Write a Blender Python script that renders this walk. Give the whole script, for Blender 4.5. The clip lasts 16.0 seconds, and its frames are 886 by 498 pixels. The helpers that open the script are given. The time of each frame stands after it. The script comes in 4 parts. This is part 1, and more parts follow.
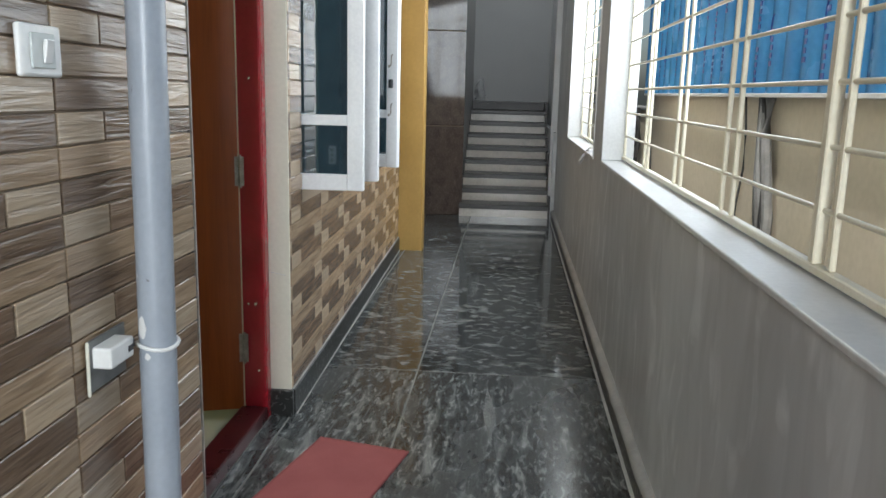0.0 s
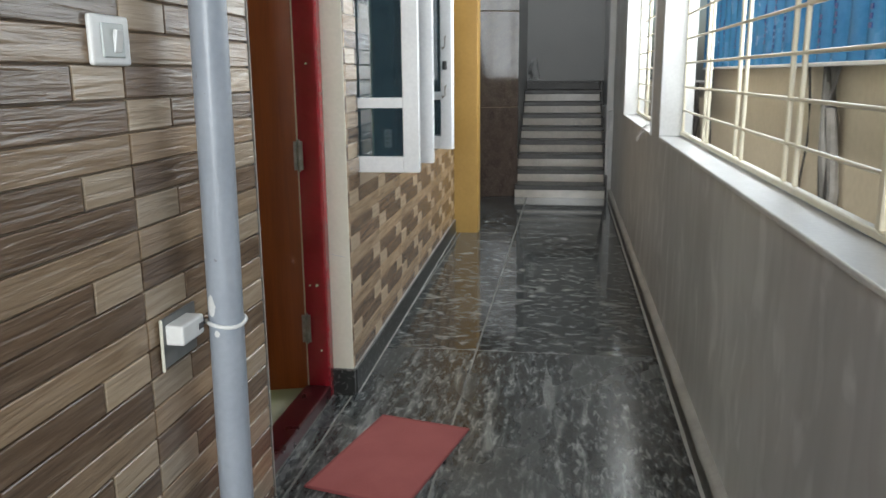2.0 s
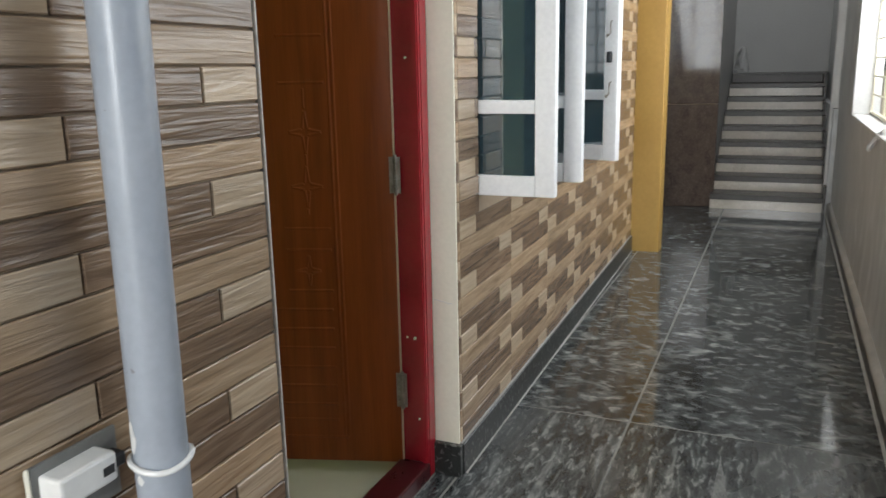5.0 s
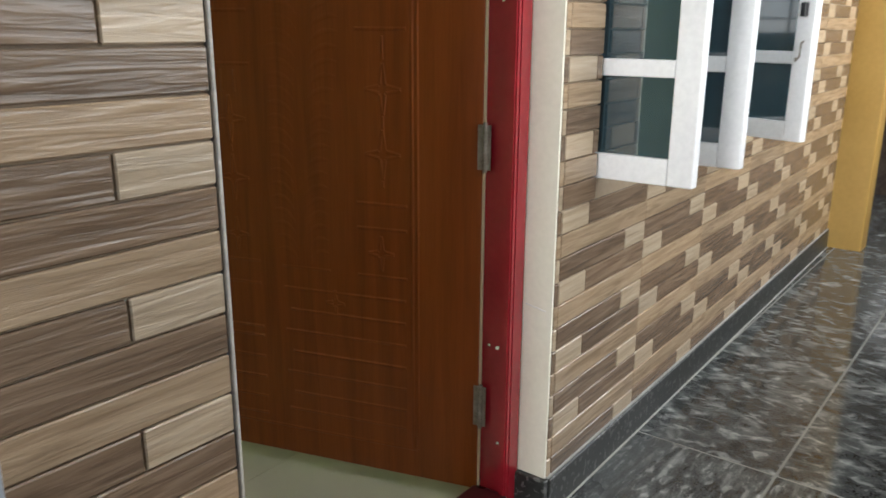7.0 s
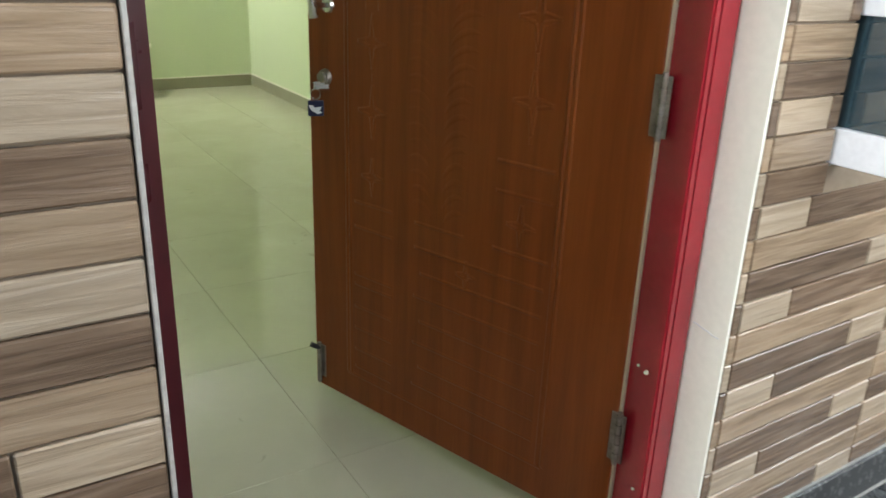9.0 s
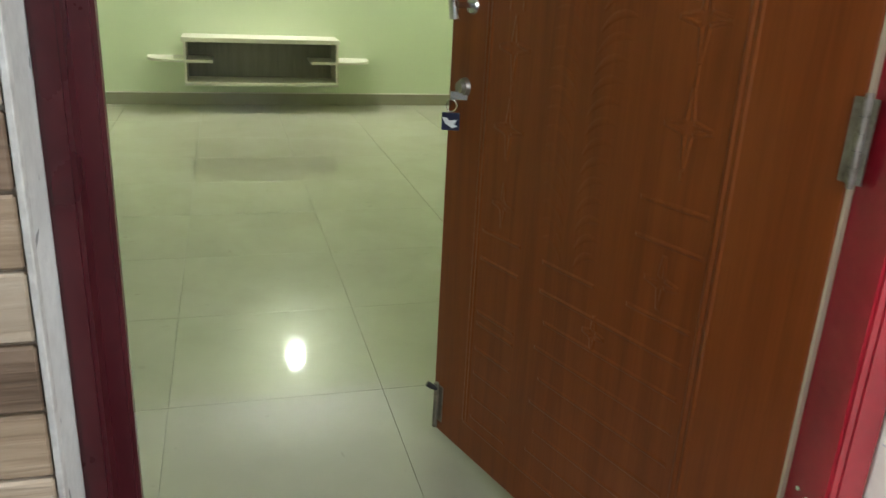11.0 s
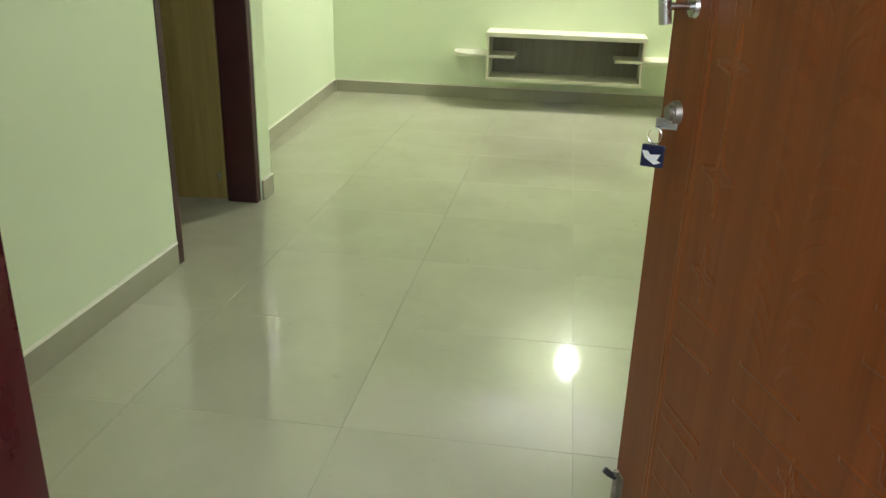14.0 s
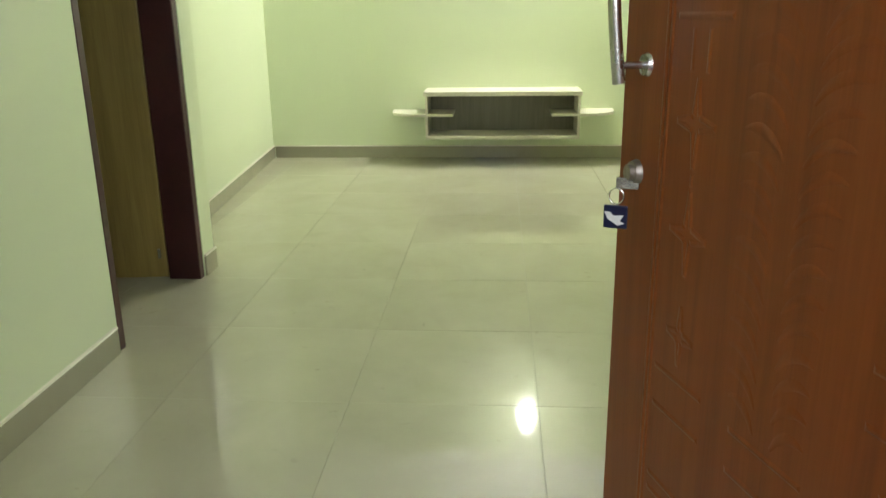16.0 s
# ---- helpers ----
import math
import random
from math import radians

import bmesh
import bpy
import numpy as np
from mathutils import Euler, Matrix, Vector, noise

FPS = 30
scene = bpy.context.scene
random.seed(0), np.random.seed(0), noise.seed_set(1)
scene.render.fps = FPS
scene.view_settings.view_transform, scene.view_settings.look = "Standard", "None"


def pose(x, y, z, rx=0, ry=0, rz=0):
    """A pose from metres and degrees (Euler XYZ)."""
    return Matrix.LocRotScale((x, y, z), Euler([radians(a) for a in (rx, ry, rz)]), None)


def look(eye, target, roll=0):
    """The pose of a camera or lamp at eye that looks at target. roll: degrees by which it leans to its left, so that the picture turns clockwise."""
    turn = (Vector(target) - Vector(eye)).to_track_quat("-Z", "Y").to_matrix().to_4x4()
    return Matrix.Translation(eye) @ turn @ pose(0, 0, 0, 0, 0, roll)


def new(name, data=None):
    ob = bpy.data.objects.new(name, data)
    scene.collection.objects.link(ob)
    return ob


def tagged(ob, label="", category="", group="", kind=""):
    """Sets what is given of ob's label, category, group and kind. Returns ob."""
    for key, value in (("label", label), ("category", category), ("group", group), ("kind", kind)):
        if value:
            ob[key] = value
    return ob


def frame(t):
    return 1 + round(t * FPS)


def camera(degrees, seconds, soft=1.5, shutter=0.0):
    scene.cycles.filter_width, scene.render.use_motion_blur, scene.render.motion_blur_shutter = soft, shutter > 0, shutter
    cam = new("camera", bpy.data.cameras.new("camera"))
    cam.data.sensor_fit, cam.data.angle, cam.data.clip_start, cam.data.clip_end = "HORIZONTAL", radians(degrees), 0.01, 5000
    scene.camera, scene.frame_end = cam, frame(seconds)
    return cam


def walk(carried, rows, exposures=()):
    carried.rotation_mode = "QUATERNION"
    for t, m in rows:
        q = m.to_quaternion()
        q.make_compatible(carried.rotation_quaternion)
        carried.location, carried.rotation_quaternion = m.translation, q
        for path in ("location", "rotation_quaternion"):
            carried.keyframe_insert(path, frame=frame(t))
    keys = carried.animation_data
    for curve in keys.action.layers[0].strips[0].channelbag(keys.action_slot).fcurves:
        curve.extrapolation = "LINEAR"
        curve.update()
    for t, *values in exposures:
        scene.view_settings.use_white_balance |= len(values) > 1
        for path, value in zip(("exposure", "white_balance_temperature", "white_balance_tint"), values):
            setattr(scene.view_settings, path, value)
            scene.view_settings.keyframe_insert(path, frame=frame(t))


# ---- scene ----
cam = camera(58.7, 16.0, shutter=0.5)
PATH = [
    (0, (0.83, 0.571, 1.287), (0.67, 2.526, 0.896), 1.4),
    (0.5, (0.81, 0.483, 1.285), (0.66, 2.436, 0.883), 0.9),
    (1, (0.816, 0.437, 1.284), (0.649, 2.385, 0.863), 0.0),
    (1.5, (0.823, 0.457, 1.282), (0.61, 2.399, 0.856), -0.4),
    (2, (0.829, 0.548, 1.275), (0.529, 2.478, 0.843), -0.5),
    (2.5, (0.855, 0.667, 1.275), (0.466, 2.581, 0.849), -0.6),
    (3, (0.879, 0.785, 1.286), (0.399, 2.682, 0.873), -0.8),
    (3.5, (0.883, 0.877, 1.301), (0.343, 2.757, 0.884), -0.7),
    (3.7, (0.88, 0.922, 1.297), (0.319, 2.796, 0.88), -0.9),
    (6, (0.908, 1.618, 1.281), (-0.073, 3.292, 0.797), -0.3),
    (6.5, (0.919, 1.725, 1.279), (-0.163, 3.328, 0.771), 0.2),
    (7, (0.908, 1.855, 1.258), (-0.266, 3.382, 0.717), 0.3),
    (7.5, (0.863, 2.001, 1.248), (-0.399, 3.439, 0.664), 0.4),
    (8, (0.843, 2.12, 1.25), (-0.533, 3.429, 0.622), 1.0),
    (8.5, (0.824, 2.231, 1.233), (-0.658, 3.397, 0.566), 1.3),
    (8.7, (0.816, 2.283, 1.233), (-0.705, 3.383, 0.543), 1.7),
    (10.8, (0.663, 2.631, 1.16), (-1.137, 3.183, 0.486), 2.5),
    (11, (0.644, 2.646, 1.16), (-1.169, 3.163, 0.491), 2.9),
    (11.5, (0.575, 2.701, 1.164), (-1.279, 3.057, 0.505), 3.5),
    (12, (0.503, 2.76, 1.152), (-1.38, 2.927, 0.497), 3.4),
    (12.5, (0.465, 2.831, 1.156), (-1.424, 2.828, 0.501), 2.5),
    (13, (0.414, 2.908, 1.17), (-1.465, 2.749, 0.503), 2.1),
    (13.5, (0.373, 2.949, 1.169), (-1.489, 2.705, 0.481), 1.9),
    (14, (0.341, 2.958, 1.167), (-1.508, 2.689, 0.454), 1.6),
    (14.5, (0.302, 2.952, 1.159), (-1.549, 2.7, 0.443), 1.1),
    (15, (0.302, 2.94, 1.166), (-1.564, 2.736, 0.478), 0.9),
    (15.5, (0.298, 2.933, 1.176), (-1.591, 2.774, 0.54), 0.2),
    (16, (0.27, 2.925, 1.176), (-1.639, 2.785, 0.597), -0.8),
]
walk(cam, [(t, look(eye, target, roll)) for t, eye, target, roll in PATH], [(0, -0.74, 6120, 7), (3.5, -0.84, 6480, 8), (6.0, -0.46, 6480, 9), (7.0, -0.34, 6520, 9), (8.0, 0.0, 6520, 9), (8.6, 0.02, 6250, 8), (10.0, 0.04, 6100, 8), (11.0, 0.06, 6080, 8), (12.3, 0.54, 5580, 9), (14.0, 0.46, 6120, 10), (16, 0.38, 6300, 11)])

# ---- world, sun, large lights ----
world = bpy.data.worlds.new("world")
scene.world = world
world.use_nodes = True
_wn = world.node_tree.nodes
_sky = _wn.new("ShaderNodeTexSky")
_sky.sky_type, _sky.sun_disc = "NISHITA", False
_sky.sun_elevation, _sky.sun_rotation = radians(54), radians(191)
_sky.air_density, _sky.dust_density = 1.0, 3.0
world.node_tree.links.new(_sky.outputs[0], _wn["Background"].inputs[0])
_wn["Background"].inputs[1].default_value = 0.15

sun_data = bpy.data.lights.new("sun", "SUN")
sun_data.energy, sun_data.angle, sun_data.color = 5.0, radians(3), (1.0, 0.95, 0.86)
sun_lamp = new("sun", sun_data)
sun_lamp.matrix_world = look((-8, -24, 42), (2, 4, 0))

def area_lamp(name, eye, target, w, h, energy, colour):
    d = bpy.data.lights.new(name, "AREA")
    d.shape, d.size, d.size_y, d.energy, d.color = "RECTANGLE", w, h, energy, colour
    o = new(name, d)
    o.matrix_world = look(eye, target)
    return o

# sky light that comes in through the two grille windows
area_lamp("window_light", (1.52, 3.80, 1.85), (0.2, 3.80, 1.55), 1.85, 1.25, 60, (0.95, 0.98, 1.0))
area_lamp("window_light", (1.52, 6.25, 1.85), (0.2, 6.25, 1.55), 2.05, 1.25, 105, (0.95, 0.98, 1.0))

# added fill lamps: behind the view at the corridor's rear end, and above the stairwell
area_lamp("open_end_light", (0.80, -2.62, 1.75), (0.72, 3.0, 0.95), 0.8, 1.7, 265, (0.97, 0.99, 1.0))
area_lamp("stairwell_light", (0.75, 10.3, 4.55), (0.75, 10.2, 0.0), 1.0, 2.0, 45, (0.97, 0.99, 1.0))

# ---- materials ----
def material(name):
    m = bpy.data.materials.new(name)
    m.use_nodes = True
    nt = m.node_tree
    return m, nt, nt.nodes["Principled BSDF"]

def node(nt, kind, **values):
    n = nt.nodes.new(kind)
    for key, v in values.items():
        n.inputs[key.replace("_", " ")].default_value = v
    return n

def ramp(nt, fac, stops):
    r = nt.nodes.new("ShaderNodeValToRGB")
    els = r.color_ramp.elements
    while len(els) < len(stops):
        els.new(0.5)
    for e, (p, c) in zip(els, stops):
        e.position, e.color = p, (*c, 1)
    nt.links.new(fac, r.inputs[0])
    return r.outputs[0]

def coords(nt, stretch=(1, 1, 1), shuffle=False):
    tc = nt.nodes.new("ShaderNodeTexCoord")
    mp = nt.nodes.new("ShaderNodeMapping")
    mp.inputs["Scale"].default_value = stretch
    nt.links.new(tc.outputs["Object"], mp.inputs["Vector"])
    if shuffle:
        oi = nt.nodes.new("ShaderNodeObjectInfo")
        mul = nt.nodes.new("ShaderNodeMath")
        mul.operation = "MULTIPLY"
        mul.inputs[1].default_value = 40.0
        nt.links.new(oi.outputs["Random"], mul.inputs[0])
        nt.links.new(mul.outputs[0], mp.inputs["Location"])
    return mp.outputs[0]

def noise_tex(nt, vec, scale, detail=4.0, distort=0.0):
    n = node(nt, "ShaderNodeTexNoise", Scale=scale, Detail=detail, Distortion=distort)
    nt.links.new(vec, n.inputs["Vector"])
    return n.outputs["Fac"]

def bump(nt, bsdf, height, strength, distance):
    b = node(nt, "ShaderNodeBump", Strength=strength, Distance=distance)
    nt.links.new(height, b.inputs["Height"])
    nt.links.new(b.outputs[0], bsdf.inputs["Normal"])

def mixed(nt, fac, a, b, kind="MIX"):
    m = nt.nodes.new("ShaderNodeMix")
    m.data_type, m.blend_type = "RGBA", kind
    for sock, v in ((m.inputs[0], fac), (m.inputs[6], a), (m.inputs[7], b)):
        if isinstance(v, (int, float)):
            sock.default_value = v
        elif isinstance(v, tuple):
            sock.default_value = (*v, 1)
        else:
            nt.links.new(v, sock)
    return m.outputs[2]

def painted(name, a, b, rough=0.5, scale=3.0, grain=60.0, bumps=0.15, metal=0.0, coat=0.0):
    """Paint, plaster or plain stuff with broad blotches, fine grain and a light relief."""
    m, nt, s = material(name)
    v = coords(nt)
    broad = noise_tex(nt, v, scale, 5.0)
    fine = noise_tex(nt, v, grain, 3.0)
    c = ramp(nt, broad, [(0.3, a), (0.7, b)])
    c = mixed(nt, 0.18, c, ramp(nt, fine, [(0.35, tuple(x * 0.8 for x in a)), (0.65, b)]))
    nt.links.new(c, s.inputs["Base Color"])
    rr = node(nt, "ShaderNodeMapRange", To_Min=max(0.03, rough - 0.08), To_Max=min(1, rough + 0.1))
    nt.links.new(broad, rr.inputs[0])
    nt.links.new(rr.outputs[0], s.inputs["Roughness"])
    s.inputs["Metallic"].default_value = metal
    s.inputs["Coat Weight"].default_value = coat
    if bumps:
        bump(nt, s, fine, bumps, 0.004)
    return m

def wood_tile(name, dark, mid, light, rough=0.2):
    """Glazed tile printed and embossed as a wooden plank, grain along local y."""
    m, nt, s = material(name)
    v = coords(nt, (1, 1, 1), True)
    st = nt.nodes.new("ShaderNodeMapping")
    st.inputs["Scale"].default_value = (1, 2.2, 34)
    nt.links.new(v, st.inputs[0])
    grain = noise_tex(nt, st.outputs[0], 2.2, 6.0, 0.7)
    st2 = nt.nodes.new("ShaderNodeMapping")
    st2.inputs["Scale"].default_value = (1, 5.0, 150)
    nt.links.new(v, st2.inputs[0])
    fine = noise_tex(nt, st2.outputs[0], 2.0, 3.0)
    c = ramp(nt, grain, [(0.3, dark), (0.5, mid), (0.72, light)])
    c = mixed(nt, 0.13, c, ramp(nt, fine, [(0.35, dark), (0.65, light)]))
    oi = nt.nodes.new("ShaderNodeObjectInfo")
    tint = ramp(nt, oi.outputs["Random"], [(0.0, (0.86, 0.86, 0.87)), (1.0, (1.06, 1.03, 1.0))])
    c = mixed(nt, 1.0, c, tint, "MULTIPLY")
    nt.links.new(c, s.inputs["Base Color"])
    s.inputs["Roughness"].default_value = rough
    s.inputs["Specular IOR Level"].default_value = 0.5
    bump(nt, s, grain, 0.6, 0.006)
    return m

M_TILE_LIGHT = wood_tile("tile_light", (0.355, 0.272, 0.182), (0.465, 0.362, 0.252), (0.555, 0.450, 0.325))
M_TILE_TAN = wood_tile("tile_tan", (0.250, 0.170, 0.104), (0.375, 0.268, 0.170), (0.480, 0.357, 0.236))
M_TILE_DARK = wood_tile("tile_dark", (0.115, 0.076, 0.049), (0.185, 0.125, 0.082), (0.275, 0.195, 0.132))
M_GROUT = painted("grout", (0.28, 0.21, 0.145), (0.37, 0.29, 0.21), 0.8)
def trowelled(name, a, b, rough):
    """Glossy cement paint with faint upright trowel streaks and scuffs."""
    m, nt, s = material(name)
    streak = noise_tex(nt, coords(nt, (4.5, 4.5, 1.0)), 1.5, 8.0, 1.1)
    broad = noise_tex(nt, coords(nt), 1.3, 4.0)
    scuff = noise_tex(nt, coords(nt, (3.2, 3.2, 1.5)), 2.2, 9.0, 0.9)
    c = mixed(nt, 0.5, ramp(nt, streak, [(0.3, a), (0.7, b)]), ramp(nt, broad, [(0.3, a), (0.7, b)]))
    c = mixed(nt, ramp(nt, scuff, [(0.54, (0, 0, 0)), (0.70, (0.55, 0.55, 0.55))]), c, tuple(min(1, x * 1.35) for x in b))
    nt.links.new(c, s.inputs["Base Color"])
    s.inputs["Roughness"].default_value = rough
    smear = noise_tex(nt, coords(nt, (2.6, 2.6, 0.9)), 2.4, 8.0, 0.8)
    c = mixed(nt, ramp(nt, smear, [(0.58, (0, 0, 0)), (0.74, (0.4, 0.4, 0.4))]), c, tuple(x * 0.75 for x in a))
    nt.links.new(c, s.inputs["Base Color"])
    bump(nt, s, streak, 0.18, 0.006)
    return m
M_GREY = trowelled("grey_wall_paint", (0.37, 0.375, 0.375), (0.60, 0.605, 0.605), 0.33)
M_STAIR_GREY = painted("stairwell_grey_paint", (0.34, 0.34, 0.335), (0.39, 0.39, 0.385), 0.5, 1.5, 60, 0.05)
M_WHITE = painted("white_paint", (0.56, 0.56, 0.55), (0.70, 0.70, 0.69), 0.4, 4, 70, 0.1)
M_WINDOW = painted("window_white", (0.78, 0.78, 0.79), (0.88, 0.88, 0.88), 0.3, 5, 80, 0.05)
M_CREAM = painted("cream_paint", (0.82, 0.79, 0.66), (0.87, 0.84, 0.72), 0.5, 4, 60, 0.15)
M_GRILLE = painted("grille_cream_enamel", (0.72, 0.66, 0.50), (0.84, 0.79, 0.64), 0.35, 9, 90, 0.1)
M_YELLOW = painted("ochre_paint", (0.37, 0.215, 0.05), (0.45, 0.275, 0.07), 0.45, 3, 50, 0.1)
M_RED = painted("red_gloss_enamel", (0.29, 0.010, 0.020), (0.38, 0.018, 0.030), 0.22, 6, 60, 0.12, 0.0, 0.4)
M_MAROON = painted("maroon_gloss", (0.035, 0.008, 0.008), (0.06, 0.014, 0.012), 0.42, 6, 60, 0.08)
M_GREEN = painted("pale_green_emulsion", (0.72, 0.80, 0.56), (0.77, 0.84, 0.60), 0.36, 1.2, 420, 0.03)
M_CEIL = painted("ceiling_white", (0.76, 0.76, 0.74), (0.82, 0.82, 0.80), 0.8)
M_BEIGE = painted("neighbour_plaster", (0.62, 0.54, 0.40), (0.74, 0.65, 0.51), 0.85, 1.4, 25, 0.3)
M_BLUE = painted("blue_sheet", (0.07, 0.30, 0.60), (0.12, 0.40, 0.70), 0.25, 3, 40, 0.05)
M_BLUE_INK = painted("dark_blue_print", (0.008, 0.04, 0.22), (0.012, 0.06, 0.28), 0.4)
M_PIPE = painted("grey_pvc", (0.31, 0.345, 0.395), (0.39, 0.425, 0.475), 0.36, 5, 70, 0.06)
def specked(m, scale, limit, colour):
    """Scattered specks and splashes of dried paint or dirt over a material."""
    nt, s = m.node_tree, m.node_tree.nodes["Principled BSDF"]
    under = s.inputs["Base Color"].links[0].from_socket
    f = noise_tex(nt, coords(nt, (1, 1, 0.8)), scale, 6.0, 0.4)
    nt.links.new(mixed(nt, ramp(nt, f, [(limit, (0, 0, 0)), (limit + 0.02, (0.8, 0.8, 0.8))]), under, colour), s.inputs["Base Color"])
specked(M_PIPE, 38.0, 0.715, (0.16, 0.15, 0.14))
specked(M_PIPE, 22.0, 0.715, (0.74, 0.74, 0.73))
M_PLASTIC = painted("white_plastic", (0.78, 0.78, 0.76), (0.86, 0.86, 0.84), 0.3, 9, 60, 0.03)
M_INSERT = painted("switch_insert", (0.52, 0.56, 0.54), (0.60, 0.63, 0.61), 0.35, 9, 60, 0.03)
M_SOCKET_GREY = painted("grey_plastic", (0.30, 0.30, 0.30), (0.38, 0.38, 0.38), 0.4)
M_STEEL = painted("brushed_steel", (0.55, 0.54, 0.52), (0.68, 0.67, 0.65), 0.25, 12, 120, 0.1, 1.0)
M_DULL_METAL = painted("tarnished_metal", (0.22, 0.19, 0.16), (0.40, 0.36, 0.31), 0.45, 30, 120, 0.3, 0.9)
M_BLACK = painted("black_plastic", (0.012, 0.012, 0.014), (0.025, 0.025, 0.028), 0.4)
M_NAVY = painted("navy_plastic", (0.004, 0.006, 0.03), (0.008, 0.012, 0.05), 0.3)
M_CABLE = painted("dark_cable", (0.03, 0.03, 0.03), (0.07, 0.065, 0.06), 0.6, 14, 80, 0.2)
M_CABLE_GREY = painted("grey_cable", (0.17, 0.165, 0.16), (0.28, 0.27, 0.26), 0.6, 14, 80, 0.2)
M_LAMINATE = painted("beige_laminate", (0.66, 0.63, 0.51), (0.76, 0.73, 0.61), 0.4, 4, 60, 0.05)
M_CONCRETE = painted("concrete", (0.24, 0.235, 0.22), (0.34, 0.33, 0.31), 0.85, 2, 30, 0.4)
M_COVE = painted("dark_cement", (0.15, 0.15, 0.145), (0.23, 0.23, 0.22), 0.5, 5, 40, 0.3)
M_BEAD = painted("pale_cement", (0.30, 0.295, 0.275), (0.42, 0.41, 0.385), 0.6, 7, 60, 0.3)
M_RAW_PLASTER = painted("raw_plaster", (0.42, 0.40, 0.36), (0.62, 0.60, 0.55), 0.75, 9, 60, 0.5)
specked(M_RAW_PLASTER, 26.0, 0.66, (0.12, 0.11, 0.10))
M_EARTH = painted("ground_earth", (0.16, 0.13, 0.095), (0.26, 0.22, 0.17), 0.95, 0.8, 12, 0.5)
M_TILE_EDGE = painted("cut_tile_edge", (0.34, 0.31, 0.27), (0.62, 0.59, 0.53), 0.7, 28, 120, 0.5)
M_EDGE = painted("raw_door_edge", (0.48, 0.40, 0.26), (0.58, 0.49, 0.33), 0.6)

def granite(name, a, b, c, rough, stretch, scale, vein=0.62):
    """Polished dark stone with cloudy, streaked veins running along the corridor."""
    m, nt, s = material(name)
    v = coords(nt, stretch, True)
    cloud = noise_tex(nt, v, scale, 10.0, 0.35)
    fine = noise_tex(nt, v, scale * 6, 8.0, 0.25)
    big = noise_tex(nt, coords(nt, (1, 0.6, 1)), 1.5, 3.0)
    col = ramp(nt, cloud, [(0.40, a), (0.52, b), (vein, b), (vein + 0.12, c)])
    col = mixed(nt, 0.45, col, ramp(nt, fine, [(0.42, a), (0.56, b), (0.70, c)]))
    col = mixed(nt, ramp(nt, big, [(0.35, (0, 0, 0)), (0.65, (0.45, 0.45, 0.45))]), col, b)
    nt.links.new(col, s.inputs["Base Color"])
    rr = node(nt, "ShaderNodeMapRange", To_Min=rough * 0.6, To_Max=rough * 1.6)
    nt.links.new(fine, rr.inputs[0])
    nt.links.new(rr.outputs[0], s.inputs["Roughness"])
    bump(nt, s, fine, 0.06, 0.002)
    return m

def streaked_granite(name, across=False):
    """Polished black granite with wisps of grey and white drawn out along the corridor, and dull worn patches."""
    m, nt, s = material(name)
    wisp = noise_tex(nt, coords(nt, (2.0, 2.9, 1) if across else (6.5, 1.15, 1), True), 3.9, 12.0, 0.9)
    fleck = noise_tex(nt, coords(nt, (1.1, 1.5, 1) if across else (3.2, 1.0, 1), True), 16.0, 10.0, 0.6)
    grit = noise_tex(nt, coords(nt, (1, 0.6, 1)), 150.0, 3.0)
    big = noise_tex(nt, coords(nt, (1.2, 0.7, 1)), 1.7, 5.0, 0.5)
    col = ramp(nt, wisp, [(0.38, (0.012, 0.014, 0.015)), (0.50, (0.040, 0.046, 0.047)), (0.58, (0.10, 0.11, 0.108)), (0.70, (0.36, 0.37, 0.36))])
    col = mixed(nt, 0.42, col, ramp(nt, fleck, [(0.42, (0.008, 0.009, 0.010)), (0.55, (0.065, 0.072, 0.072)), (0.68, (0.48, 0.49, 0.48))]))
    col = mixed(nt, 0.12, col, ramp(nt, grit, [(0.4, (0.01, 0.01, 0.01)), (0.7, (0.30, 0.30, 0.29))]))
    col = mixed(nt, ramp(nt, big, [(0.45, (0, 0, 0)), (0.70, (0.42, 0.42, 0.42))]), col, (0.080, 0.086, 0.085))
    nt.links.new(col, s.inputs["Base Color"])
    rr = node(nt, "ShaderNodeMapRange", From_Min=0.3, From_Max=0.7, To_Min=0.04 if across else 0.16, To_Max=0.12 if across else 0.34)
    nt.links.new(big, rr.inputs[0])
    nt.links.new(rr.outputs[0], s.inputs["Roughness"])
    bump(nt, s, fleck, 0.06, 0.002)
    return m
M_GRANITE = streaked_granite("black_granite")
M_GRANITE_CROSS = streaked_granite("black_granite_cross_cut", True)
M_VEIN = granite("pale_vein_stone", (0.10, 0.105, 0.10), (0.21, 0.215, 0.21), (0.32, 0.33, 0.32), 0.2, (3, 1, 1), 9.0)
M_SKIRT_STONE = painted("dark_granite_strip", (0.014, 0.015, 0.014), (0.036, 0.038, 0.036), 0.35, 45, 160, 0.05)
specked(M_SKIRT_STONE, 60.0, 0.58, (0.15, 0.15, 0.145))
M_BROWN_STONE = granite("brown_stone", (0.055, 0.038, 0.031), (0.10, 0.074, 0.060), (0.16, 0.125, 0.105), 0.06, (1, 1, 0.7), 13.0)
M_TREAD = granite("stair_tread_stone", (0.014, 0.011, 0.009), (0.028, 0.022, 0.018), (0.055, 0.045, 0.038), 0.35, (1, 1, 1), 7.0)
